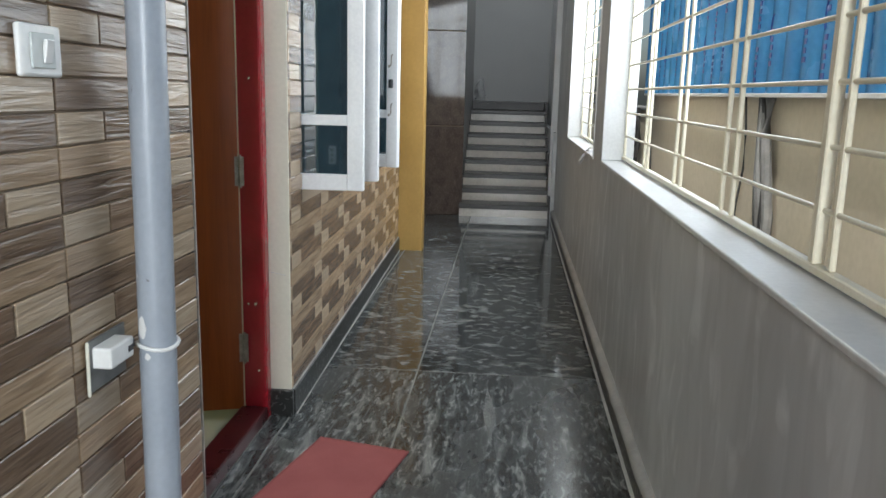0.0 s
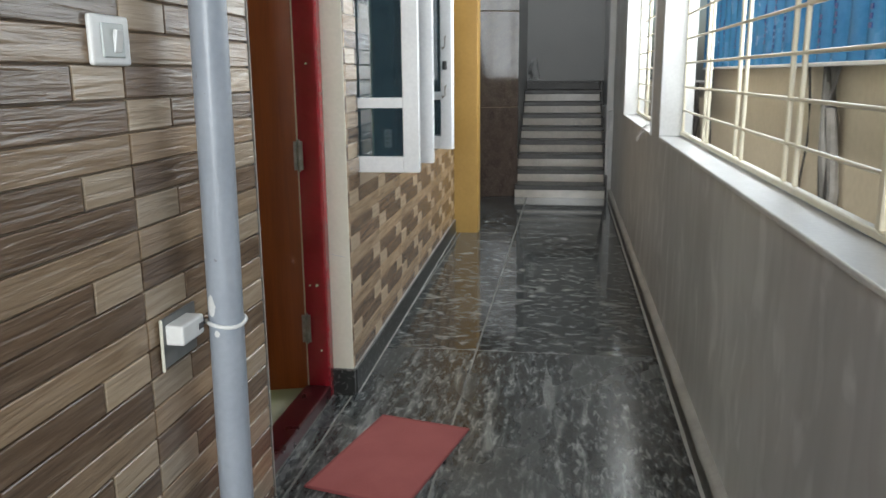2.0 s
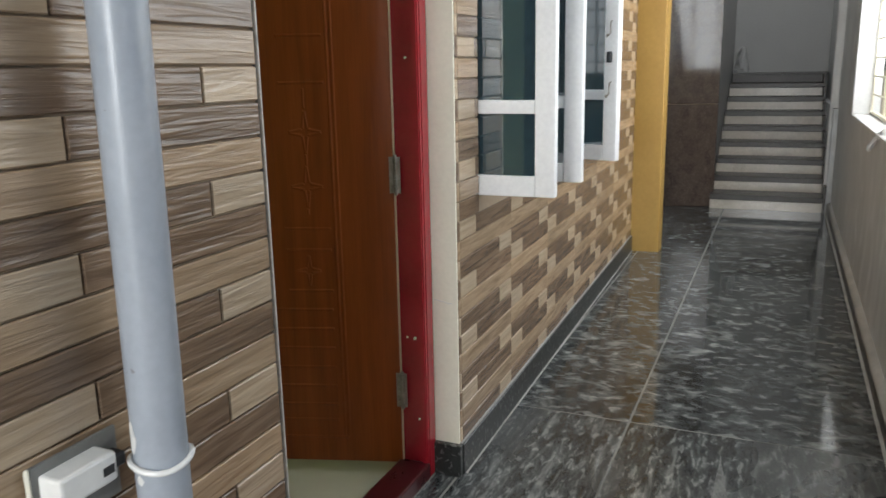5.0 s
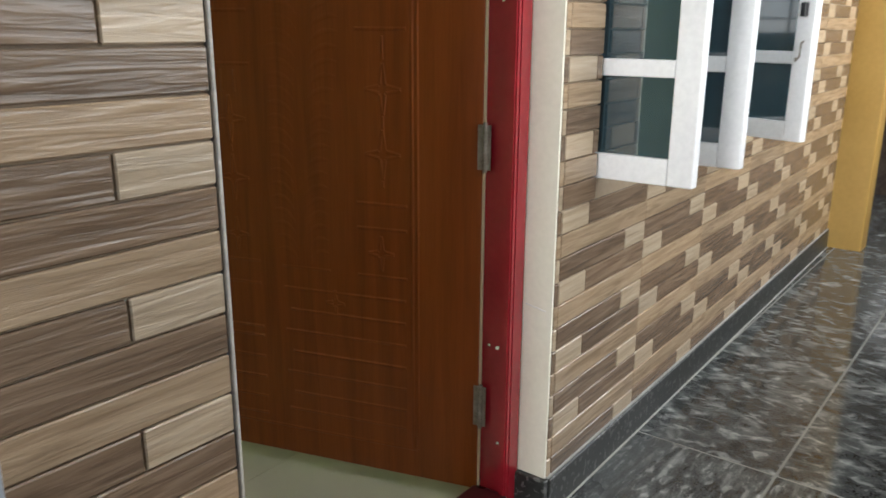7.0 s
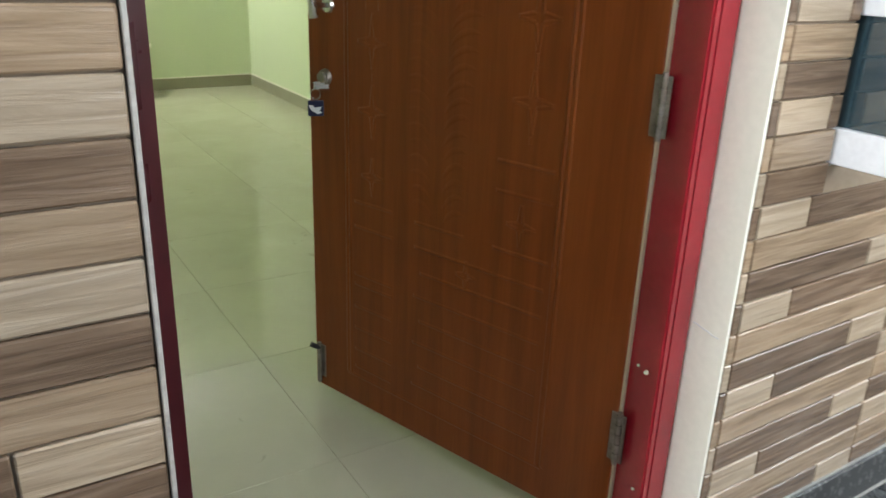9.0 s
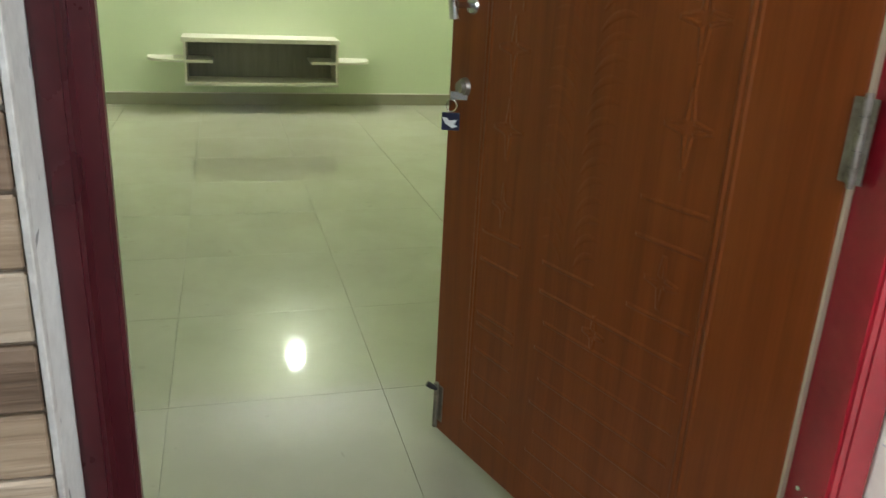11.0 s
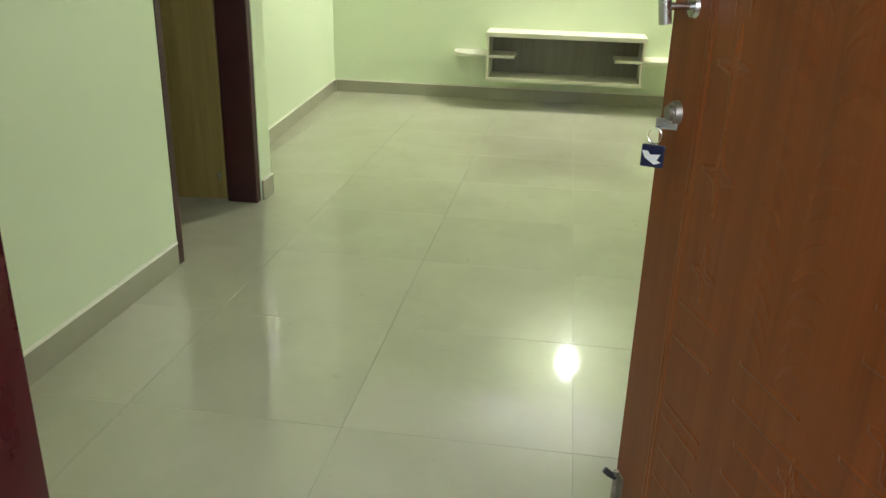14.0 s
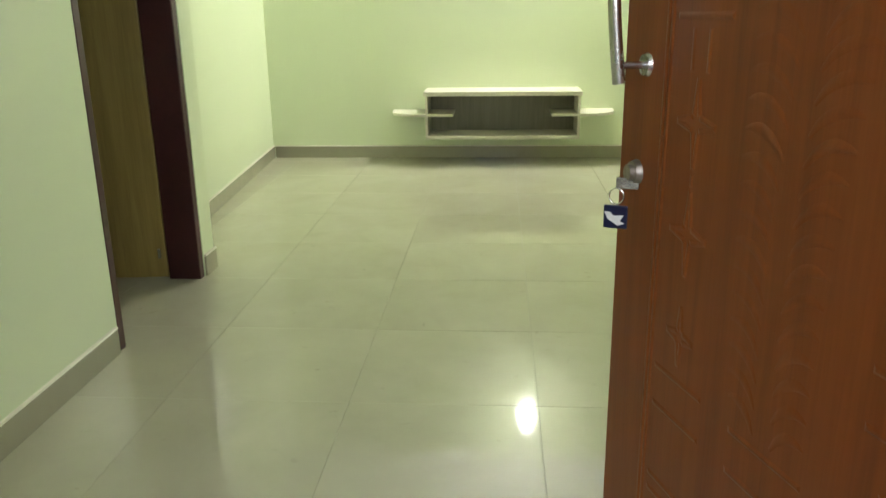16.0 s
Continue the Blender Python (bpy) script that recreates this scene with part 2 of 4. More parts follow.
M_RISER = granite("stair_riser_stone", (0.40, 0.36, 0.30), (0.49, 0.445, 0.375), (0.58, 0.53, 0.46), 0.18, (1, 1, 1), 8.0)
M_BED = painted("tile_joint", (0.40, 0.38, 0.30), (0.47, 0.45, 0.37), 0.6)
M_JOINT = painted("pale_joint", (0.13, 0.13, 0.12), (0.21, 0.21, 0.195), 0.7)

def vitrified(name, base, alt, rough):
    m, nt, s = material(name)
    v = coords(nt, (1, 1, 1), True)
    n1 = noise_tex(nt, v, 2.2, 5.0, 0.8)
    n2 = noise_tex(nt, v, 14.0, 5.0)
    c = ramp(nt, n1, [(0.3, alt), (0.7, base)])
    c = mixed(nt, 0.12, c, ramp(nt, n2, [(0.4, alt), (0.6, base)]))
    dirt = noise_tex(nt, v, 9.0, 7.0, 1.4)
    c = mixed(nt, ramp(nt, dirt, [(0.69, (0, 0, 0)), (0.76, (0.35, 0.35, 0.35))]), c, tuple(x * 0.45 for x in alt))
    nt.links.new(c, s.inputs["Base Color"])
    rr = node(nt, "ShaderNodeMapRange", To_Min=rough * 0.7, To_Max=rough * 1.5)
    nt.links.new(n2, rr.inputs[0])
    nt.links.new(rr.outputs[0], s.inputs["Roughness"])
    return m

M_FLOOR = vitrified("cream_vitrified_tile", (0.49, 0.47, 0.355), (0.43, 0.415, 0.305), 0.042)
M_SKIRT = vitrified("skirting_tile", (0.40, 0.38, 0.28), (0.35, 0.33, 0.24), 0.2)

def door_wood(name, a, b, c, rough):
    m, nt, s = material(name)
    v = coords(nt, (14, 14, 0.8))
    n = noise_tex(nt, v, 2.0, 6.0, 0.6)
    w = noise_tex(nt, coords(nt, (60, 60, 2.5)), 3.0, 3.0)
    col = ramp(nt, n, [(0.3, a), (0.5, b), (0.75, c)])
    col = mixed(nt, 0.25, col, ramp(nt, w, [(0.35, a), (0.7, c)]))
    nt.links.new(col, s.inputs["Base Color"])
    s.inputs["Roughness"].default_value = rough
    bump(nt, s, w, 0.08, 0.002)
    return m

M_DOOR = door_wood("door_skin", (0.172, 0.036, 0.005), (0.230, 0.053, 0.008), (0.282, 0.070, 0.012), 0.32)
M_DOOR.node_tree.nodes["Principled BSDF"].inputs["Specular IOR Level"].default_value = 0.35
M_OLIVE_DOOR = door_wood("olive_door_skin", (0.20, 0.145, 0.04), (0.26, 0.19, 0.055), (0.32, 0.24, 0.07), 0.4)
M_BACK = door_wood("grey_laminate", (0.20, 0.19, 0.15), (0.25, 0.235, 0.185), (0.30, 0.28, 0.225), 0.45)

def mat_fabric(name, a, b):
    m, nt, s = material(name)
    v = coords(nt)
    n = noise_tex(nt, v, 260.0, 2.0)
    n2 = noise_tex(nt, v, 6.0, 4.0)
    c = mixed(nt, 0.5, ramp(nt, n, [(0.35, a), (0.65, b)]), ramp(nt, n2, [(0.35, a), (0.65, b)]))
    nt.links.new(c, s.inputs["Base Color"])
    s.inputs["Roughness"].default_value = 0.9
    bump(nt, s, n, 0.5, 0.003)
    return m

M_MAT = mat_fabric("red_doormat", (0.27, 0.065, 0.062), (0.36, 0.10, 0.095))
M_CLOTH = mat_fabric("white_cloth", (0.62, 0.62, 0.62), (0.78, 0.78, 0.78))

def glass_mat(name):
    m, nt, s = material(name)
    s.inputs["Base Color"].default_value = (0.03, 0.06, 0.075, 1)
    s.inputs["Roughness"].default_value = 0.04
    s.inputs["IOR"].default_value = 2.4
    n = noise_tex(nt, coords(nt), 3.0, 2.0)
    bump(nt, s, n, 0.03, 0.01)
    return m

M_GLASS = glass_mat("tinted_window_glass")

def glow(name, colour, strength):
    m, nt, s = material(name)
    s.inputs["Emission Color"].default_value = (*colour, 1)
    s.inputs["Emission Strength"].default_value = strength
    return m

M_BULB = glow("lit_bulb", (1.0, 0.975, 0.88), 745.0)

# ---- mesh helpers ----
def finish(bm, name):
    me = bpy.data.meshes.new(name)
    bm.to_mesh(me)
    bm.free()
    return me

def box_bm(lo, hi, bevel=0.0, seg=1):
    bm = bmesh.new()
    add_box(bm, lo, hi)
    if bevel:
        bmesh.ops.bevel(bm, geom=list(bm.edges), offset=bevel, segments=seg, profile=0.5, affect="EDGES")
    return bm

def add_box(bm, lo, hi):
    c = [(a + b) / 2 for a, b in zip(lo, hi)]
    d = [abs(b - a) for a, b in zip(lo, hi)]
    return bmesh.ops.create_cube(bm, size=1, matrix=Matrix.LocRotScale(c, None, d))["verts"]

def cyl_bm(p0, p1, r, seg=20, r1=None, bevel=0.0):
    bm = bmesh.new()
    add_cyl(bm, p0, p1, r, seg, r1)
    return bm

def add_cyl(bm, p0, p1, r, seg=12, r1=None):
    p0, p1 = Vector(p0), Vector(p1)
    d = p1 - p0
    m = Matrix.Translation((p0 + p1) / 2) @ d.to_track_quat("Z", "Y").to_matrix().to_4x4()
    bmesh.ops.create_cone(bm, cap_ends=True, segments=seg, radius1=r, radius2=r if r1 is None else r1, depth=d.length, matrix=m)

def smooth(me, limit=40):
    for p in me.polygons:
        p.use_smooth = True
    bm = bmesh.new()
    bm.from_mesh(me)
    for e in bm.edges:
        if len(e.link_faces) == 2 and e.calc_face_angle(0) > radians(limit):
            e.smooth = False
    bm.to_mesh(me)
    bm.free()

def tube_bm(points, r, seg=10):
    bm = bmesh.new()
    pts = [Vector(p) for p in points]
    rings = []
    for i, p in enumerate(pts):
        d = (pts[min(i + 1, len(pts) - 1)] - pts[max(i - 1, 0)]).normalized()
        q = d.to_track_quat("Z", "Y")
        rings.append([bm.verts.new(p + q @ Vector((r * math.cos(a), r * math.sin(a), 0))) for a in [2 * math.pi * k / seg for k in range(seg)]])
    for a, b in zip(rings, rings[1:]):
        for k in range(seg):
            bm.faces.new((a[k], a[(k + 1) % seg], b[(k + 1) % seg], b[k]))
    bm.faces.new(list(reversed(rings[0])))
    bm.faces.new(rings[-1])
    return bm

def part(name, bm, mat, parent=None, label="", soft=False):
    """One bmesh as one mesh object, under a thing or under a part."""
    me = finish(bm, name)
    me.materials.append(mat)
    if soft:
        smooth(me)
    ob = new(name, me)
    if parent is not None:
        ob.parent = parent
    if label:
        tagged(ob, label)
    return ob

def empty(name, m, label, category, group="", kind=""):
    ob = new(name)
    ob.empty_display_size = 0.1
    ob.matrix_world = m
    return tagged(ob, label, category, group, kind)

def wall(name, lo, hi, mat, label, bevel=0.0):
    return tagged(part(name, box_bm(lo, hi, bevel), mat), label, "wall", kind="structure")

def holed_bm(x0, x1, y0, y1, z0, z1, holes):
    """A wall along y with thickness in x and rectangular holes (y, y, z, z) cut through it."""
    bm = bmesh.new()
    ys = sorted({y0, y1, *[h[0] for h in holes], *[h[1] for h in holes]})
    for a, b in zip(ys, ys[1:]):
        spans = [(z0, z1)]
        for h in holes:
            if h[0] <= a and b <= h[1]:
                spans = [s for p, q in spans for s in ((p, min(q, h[2])), (max(p, h[3]), q)) if s[1] - s[0] > 1e-4]
        for p, q in spans:
            add_box(bm, (x0, a, p), (x1, b, q))
    bmesh.ops.remove_doubles(bm, verts=bm.verts, dist=1e-5)
    return bm

# ---- corridor structure ----
H = 2.9
FAR = pose(0, 3.49, 0, 0, 0, 1.0)           # the window wall leans a degree away from the corridor

tagged(part("ground", box_bm((-60, -60, -3.4), (60, 60, -3.2)), M_EARTH), "bare earth ground one storey below the corridor", "ground", kind="structure")
floor_corridor = tagged(part("floor_corridor", box_bm((-0.2, -2.6, -0.2), (1.46, 6.92, -0.0012)), M_JOINT), "pale jointed bed under black granite corridor floor", "floor", kind="structure")
tagged(part("floor_landing", box_bm((-0.9, 6.92, -0.2), (1.46, 11.5, -0.0012)), M_JOINT), "bed under granite floor by the stair", "floor", kind="structure")
wall("wall_left_near", (-0.2, -2.6, -0.2), (0.024, 2.497, H), M_GROUT, "corridor wall clad in wood-look tiles before the door")
wall("wall_over_door", (-0.2, 2.497, 2.12), (0.0, 3.49, H), M_CREAM, "plastered wall above the front door")
wall_far = part("wall_left_far", holed_bm(-0.2, -0.008, 0, 3.42, -0.2, H, [(0.20, 1.36, 0.88, 2.1)]), M_GROUT)
wall_far.matrix_world = FAR
tagged(wall_far, "corridor wall clad in wood-look tiles round the window", "wall", kind="structure")
wall("door_reveal", (-0.2, 3.482, 0.109), (-0.001, 3.489, 2.12), M_CREAM, "cream plaster reveal beside the red door frame")
part("plaster_crack", tube_bm([(-0.078 + 0.012 * k, 3.4815, 0.585 - 0.002 * k + 0.0015 * (k % 2)) for k in range(6)], 0.0012, 5), M_WHITE, bpy.data.objects["door_reveal"])
wall("wall_right", (0, 0, 0), (1, 1, 1), M_GREY, "grey painted corridor wall with grille windows")
right = bpy.data.objects["wall_right"]
right.data = finish(holed_bm(1.31, 1.46, -2.6, 11.5, -0.2, H, [(-1.6, 4.76, 0.940, 2.62), (5.19, 7.34, 0.925, 2.62)]), "wall_right")
right.data.materials.append(M_GREY)
# unseen; kept low so the rear fill lamp shines over it
wall("wall_behind", (-0.2, -2.85, -0.2), (1.46, -2.7, 0.88), M_GREY, "low grey wall added at the unseen rear end of the corridor")
# the stairwell walls run up to 7.2, out of view, to block direct sun
wall("wall_stair_back", (-0.9, 11.4, -0.2), (1.46, 11.55, 7.2), M_STAIR_GREY, "grey painted wall above the stair landing")
wall("wall_recess", (-0.9, 6.7, -0.2), (-0.75, 11.4, H), M_GREY, "dark wall of the recess behind the ochre column")
wall("wall_recess_side", (-0.75, 6.92, -0.2), (-0.13, 7.05, H), M_GREY, "grey wall end of the recess")
tagged(part("ceiling_corridor", box_bm((-0.9, -2.75, H), (1.46, 9.05, H + 0.15)), M_CEIL), "white corridor ceiling slab", "ceiling", kind="structure")
# wholly out of view: these two only screen the stair from the sun
wall("wall_stair_over", (-0.9, 9.05, H + 0.15), (1.46, 9.2, 7.2), M_STAIR_GREY, "unseen grey wall over the stair opening, added to block the sun")
wall("wall_stair_upper", (1.31, 9.2, H), (1.46, 11.5, 7.2), M_STAIR_GREY, "unseen grey upper stairwell wall, added to block the sun")
wall("wall_stair_left", (0.16, 8.98, -0.2), (0.30, 11.4, 7.2), M_STAIR_GREY, "grey wall on the inner side of the stair")

# sills, reveals and bead of the right wall
def sill(name, y0, y1, z):
    tagged(part(name, box_bm((1.303, y0, z - 0.010), (1.475, y1, z + 0.006), 0.004, 2), M_WHITE), "white painted window sill with worn edge", "window sill", kind="structure")
sill("window_sill_1", -1.6, 4.76, 0.951)
sill("window_sill_2", 5.19, 7.34, 0.936)
for y0, y1, z0 in ((4.745, 4.762, 0.958), (5.188, 5.205, 0.943), (7.325, 7.342, 0.943)):
    tagged(part("trim_reveal", box_bm((1.304, y0, z0), (1.468, y1, 2.62), 0.003), M_WHITE), "white painted window reveal", "trim", kind="structure")
def swept(prof, y0, y1, rnd=None, n=1):
    """A section in x and z drawn along y, with a slight hand-worked waver."""
    bm, rings = bmesh.new(), []
    for k in range(n + 1):
        d = rnd.uniform(-0.0022, 0.0022) if rnd else 0.0
        rings.append([bm.verts.new((x + (d if x < 1.305 else 0.0), y0 + (y1 - y0) * k / n, z + (d if z > 0.02 else 0.0))) for x, z in prof])
    for a, b in zip(rings, rings[1:]):
        for i in range(len(prof)):
            j = (i + 1) % len(prof)
            bm.faces.new((a[i], a[j], b[j], b[i]))
    bm.faces.new(rings[0][::-1]), bm.faces.new(rings[-1])
    bmesh.ops.recalc_face_normals(bm, faces=bm.faces)
    return bm
skr = tagged(part("baseboard_right", swept([(1.312, -0.012), (1.280, -0.012), (1.280, 0.066), (1.282, 0.068), (1.312, 0.068)], -2.6, 8.85), M_SKIRT_STONE), "dark granite skirting strip along the grey wall", "skirting", kind="structure")
part("cement_bead", swept([(1.312, 0.0685), (1.2795, 0.0685), (1.281, 0.078), (1.288, 0.087), (1.298, 0.093), (1.312, 0.098)], -2.6, 8.85, random.Random(6), 90), M_BEAD, skr, "rounded pale cement bead on the skirting", True)
part("floor_joint", swept([(1.281, -0.011), (1.268, -0.011), (1.268, 0.0012), (1.281, 0.003)], -2.6, 8.85), M_BEAD, skr, "pale grout line at the floor")
tagged(part("trim_stair", box_bm((1.245, 8.96, 0.0), (1.312, 9.03, H), 0.006), M_WHITE), "narrow pale plaster edge beside the stair", "trim", kind="structure")

# black granite skirting of the window wall, and its return at the door
sk = part("baseboard_left", box_bm((-0.01, 0.0, -0.01), (0.012, 3.42, 0.106), 0.003), M_SKIRT_STONE)
sk.matrix_world = FAR
tagged(sk, "black granite skirting strip below the tiled wall", "skirting", kind="structure")
part("floor_joint", box_bm((0.0125, 0.01, -0.011), (0.019, 3.40, 0.0012)), M_BEAD, sk, "pale grout line at the floor")
part("top_joint", box_bm((-0.009, 0.0, 0.1065), (0.0065, 3.41, 0.111)), M_BEAD, sk, "pale cement line on the skirting")
tagged(part("baseboard_return", box_bm((-0.085, 3.466, -0.01), (0.008, 3.4885, 0.108), 0.003), M_SKIRT_STONE), "black granite skirting return at the door", "skirting", kind="structure")
sk2 = tagged(part("baseboard_near", box_bm((0.02, -2.6, -0.01), (0.044, 2.497, 0.106), 0.003), M_SKIRT_STONE), "black granite skirting strip before the door", "skirting", kind="structure")

# ochre column and polished brown cladding beside the stair
tagged(part("column", box_bm((-0.13, 6.89, -0.01), (0.135, 7.06, H), 0.008, 2), M_YELLOW), "ochre yellow painted square column at the corridor wall", "column", kind="structure")
clad = empty("cladding", pose(0.33, 8.965, 0, 0, 0, 15), "polished brown stone cladding beside the stair", "wall cladding", kind="structure")
for z0, z1 in ((0.0, 0.935), (0.943, 1.9), (1.908, 2.88)):
    part("stone_panel", box_bm((-0.92, -0.02, z0), (0.0, 0.0, z1), 0.003), M_BROWN_STONE, clad)
part("backing", box_bm((-0.92, 0.0, -0.01), (-0.01, 0.012, H)), M_GROUT, clad)

# stair
stair = empty("staircase", pose(0, 8.855, 0), "stone stair with pale risers and dark treads", "stairs", kind="structure")
R, T, N_STEP = 0.1345, 0.27, 8
for k in range(N_STEP):
    y, z = k * T, k * R
    part("riser", box_bm((0.312, y, z + (0.001 if k else -0.01)), (1.245, y + 0.02, z + R - 0.052), 0.001), M_RISER, stair)
    # dark nosing is made thicker to take in the shadow under it
    part("tread", box_bm((0.312, y - 0.022, z + R - 0.051), (1.245, y + T + 0.02 if k < N_STEP - 1 else y + 1.0, z + R), 0.004, 2), M_TREAD, stair)
    part("step_skirting", box_bm((1.246, y - 0.02, z - 0.01), (1.268, y + T, z + R + 0.10), 0.002), M_TREAD, stair)
core = bmesh.new()
for k in range(N_STEP):
    add_box(core, (0.315, k * T + 0.021, -0.01), (1.24, (k + 1) * T + 0.02 if k < 7 else 2.54, (k + 1) * R - 0.052))
part("core", core, M_CONCRETE, stair)
part("landing_riser", box_bm((0.312, 2.30, N_STEP * R + 0.001), (1.245, 2.33, N_STEP * R + 0.085), 0.002), M_TREAD, stair)
part("landing", box_bm((0.312, 2.28, N_STEP * R + 0.086), (1.305, 2.54, N_STEP * R + 0.11), 0.003), M_TREAD, stair)
part("stair_cheek", box_bm((1.27, 0.0, 0.0), (1.309, 2.54, 0.9), 0.002), M_GREY, stair)

# ---- the room behind the front door ----
XW = -6.255
floor_room = tagged(part("floor_room", box_bm((XW - 0.15, -0.4, -0.2), (-0.2, 5.4, -0.004)), M_BED), "grey jointed bed under cream floor tiles", "floor", kind="structure")
wall("wall_tv", (XW - 0.15, -0.4, -0.2), (XW, 5.4, 2.8), M_GREEN, "pale green painted wall behind the floating unit")
wall("wall_room_side", (-2.29, 1.40, -0.2), (-0.2, 1.55, 2.8), M_GREEN, "pale green wall beside the inner doorway")
wall("wall_room_nib", (-3.285, 1.36, -0.2), (-3.145, 1.555, 2.8), M_GREEN, "pale green wall end after the inner doorway")
rec = part("wall_room_recess", box_bm((-3.05, -0.14, -0.2), (0.0, 0.0, 2.8)), M_GREEN)
rec.matrix_world = pose(XW, 1.02, 0, 0, 0, 4.5) @ Matrix.Translation((3.0, 0, 0))
tagged(rec, "pale green wall running to the far corner", "wall", kind="structure")
wall("wall_inner_over", (-3.145, 1.40, 2.1), (-2.29, 1.55, 2.8), M_GREEN, "pale green wall above the inner doorway")
wall("wall_room_far", (XW, 4.72, -0.2), (-0.2, 4.87, 2.8), M_GREEN, "pale green wall behind the opened door")
wall("wall_room_front", (-0.212, 3.49, -0.004), (-0.2005, 4.72, 2.8), M_GREEN, "pale green wall on the corridor side")
wall("wall_room_front_near", (-0.212, 1.55, -0.004), (-0.2005, 2.497, 2.8), M_GREEN, "pale green wall on the corridor side")
wall("wall_room_front_over", (-0.212, 2.497, 2.12), (-0.2005, 3.49, 2.8), M_GREEN, "pale green wall above the front door")
wall("wall_inner_room", (-3.285, -0.4, -0.2), (-0.2, -0.25, 2.8), M_GREEN, "plain wall of the inner room")
wall("wall_inner_room_side", (-3.40, -0.4, -0.2), (-3.27, 1.23, 2.8), M_GREEN, "plain side wall of the inner room")
wall("wall_inner_room_end", (-0.35, -0.4, -0.2), (-0.2, 1.40, 2.8), M_GREEN, "plain end wall of the inner room")
tagged(part("ceiling_room", box_bm((XW - 0.15, -0.4, 2.8), (-0.2, 5.4, 2.95)), M_CEIL), "white ceiling of the room", "ceiling", kind="structure")

def room_skirting(name, m, length):
    e = empty(name, m, "beige tile skirting with a pale top edge", "skirting", kind="structure")
    part("skirting_tile", box_bm((0, 0, 0.0), (length, 0.011, 0.094), 0.002), M_SKIRT, e)
    part("top_edge", box_bm((0, 0, 0.0945), (length, 0.013, 0.103), 0.002), M_CREAM, e, "pale cement top edge")
room_skirting("baseboard_1", pose(XW, 4.708, 0, 0, 0, -90), 3.67)
room_skirting("baseboard_5", pose(-0.22, 4.72, 0, 0, 0, 180), 6.02)
room_skirting("baseboard_2", pose(-2.275, 1.55, 0), 1.92)
room_skirting("baseboard_3", pose(-3.285, 1.556, 0), 0.135)
room_skirting("baseboard_4", pose(XW, 1.02, 0, 0, 0, 4.5), 2.95)

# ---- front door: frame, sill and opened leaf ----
# worn sill's maroon, darkened further to hold the shade on the lock-side jamb
M_WORN_SHADED_RED = painted("worn_shaded_maroon_enamel", (0.036, 0.004, 0.006), (0.060, 0.007, 0.010), 0.28, 9, 70, 0.07)
fr = empty("door_frame_1", pose(0, 0, 0), "glossy red painted wooden door frame", "door frame", kind="structure")
def frame_post(y0, y1, step, back=-0.19, front=-0.082):
    bm = bmesh.new()
    add_box(bm, (back, y0, 0.0), (front, y1, 2.11))
    a, b = (y1 - 0.006, y1 + step) if step > 0 else (y0 + step, y0 + 0.006)
    add_box(bm, (-0.106, a, 0.0), (-0.084, b, 2.11))
    bmesh.ops.bevel(bm, geom=list(bm.edges), offset=0.004, segments=2, affect="EDGES")
    return bm
part("jamb", frame_post(2.500, 2.5245, 0.0205, -0.172, -0.048), M_WORN_SHADED_RED, fr, "red jamb on the lock side, its shade put into a dark maroon")
part("jamb_back", box_bm((-0.2135, 2.4985, 0.0), (-0.1725, 2.5065, 2.11), 0.002), M_WORN_SHADED_RED, fr)
part("jamb", frame_post(3.430, 3.480, -0.012), M_RED, fr)
part("head", box_bm((-0.19, 2.525, 2.06), (-0.082, 3.43, 2.118), 0.004), M_RED, fr)
for x, y, z, r in ((-0.118, 3.418, 0.473, 0.006), (-0.150, 3.430, 0.470, 0.004), (-0.110, 3.418, 0.205, 0.004), (-0.124, 3.418, 1.32, 0.004)):
    bm = cyl_bm((x, y + 0.001, z), (x, y - 0.0012, z), r, 7, r * 0.8)
    for v in bm.verts:
        v.co.x += 0.3 * (v.co.z - z)
    part("paint_chip", bm, M_CREAM, fr, "pale chip in the red paint")
tagged(part("door_sill", box_bm((-0.185, 2.526, 0.0), (-0.08, 3.428, 0.055), 0.006, 2), M_WORN_SHADED_RED), "worn maroon wooden door sill", "door sill", kind="structure")
tagged(part("trim_plaster", box_bm((-0.19, 2.4975, 0.06), (0.03, 2.4995, 2.12)), M_RAW_PLASTER), "rough grey plaster edge beside the tiles", "trim", kind="structure")
tagged(part("tile_edge_strip", box_bm((0.022, 2.4975, 0.083), (0.036, 2.503, H), 0.001), M_TILE_EDGE), "pale cut edge of the tile cladding", "trim", kind="structure")

# leaf: local x from the hinge (0) to the free edge (W), local -y is the carved face
HX, HY = -0.165, 3.418
ang = -162.2
W, TH = 0.945, 0.036
DOOR = pose(HX, HY, 0, 0, 0, ang)
door = empty("door_1", DOOR, "opened reddish-brown carved wooden front door", "door", kind="structure")
# with the hinge at the origin and x towards the free edge the carved face looks along local +y
part("leaf", box_bm((0.008, -TH, 0.045), (W, 0.0, 2.05), 0.003, 2), M_DOOR, door)
part("leaf_edge", box_bm((0.003, -TH + 0.002, 0.046), (0.0075, -0.002, 2.048)), M_EDGE, door, "unpainted pale edge of the door")

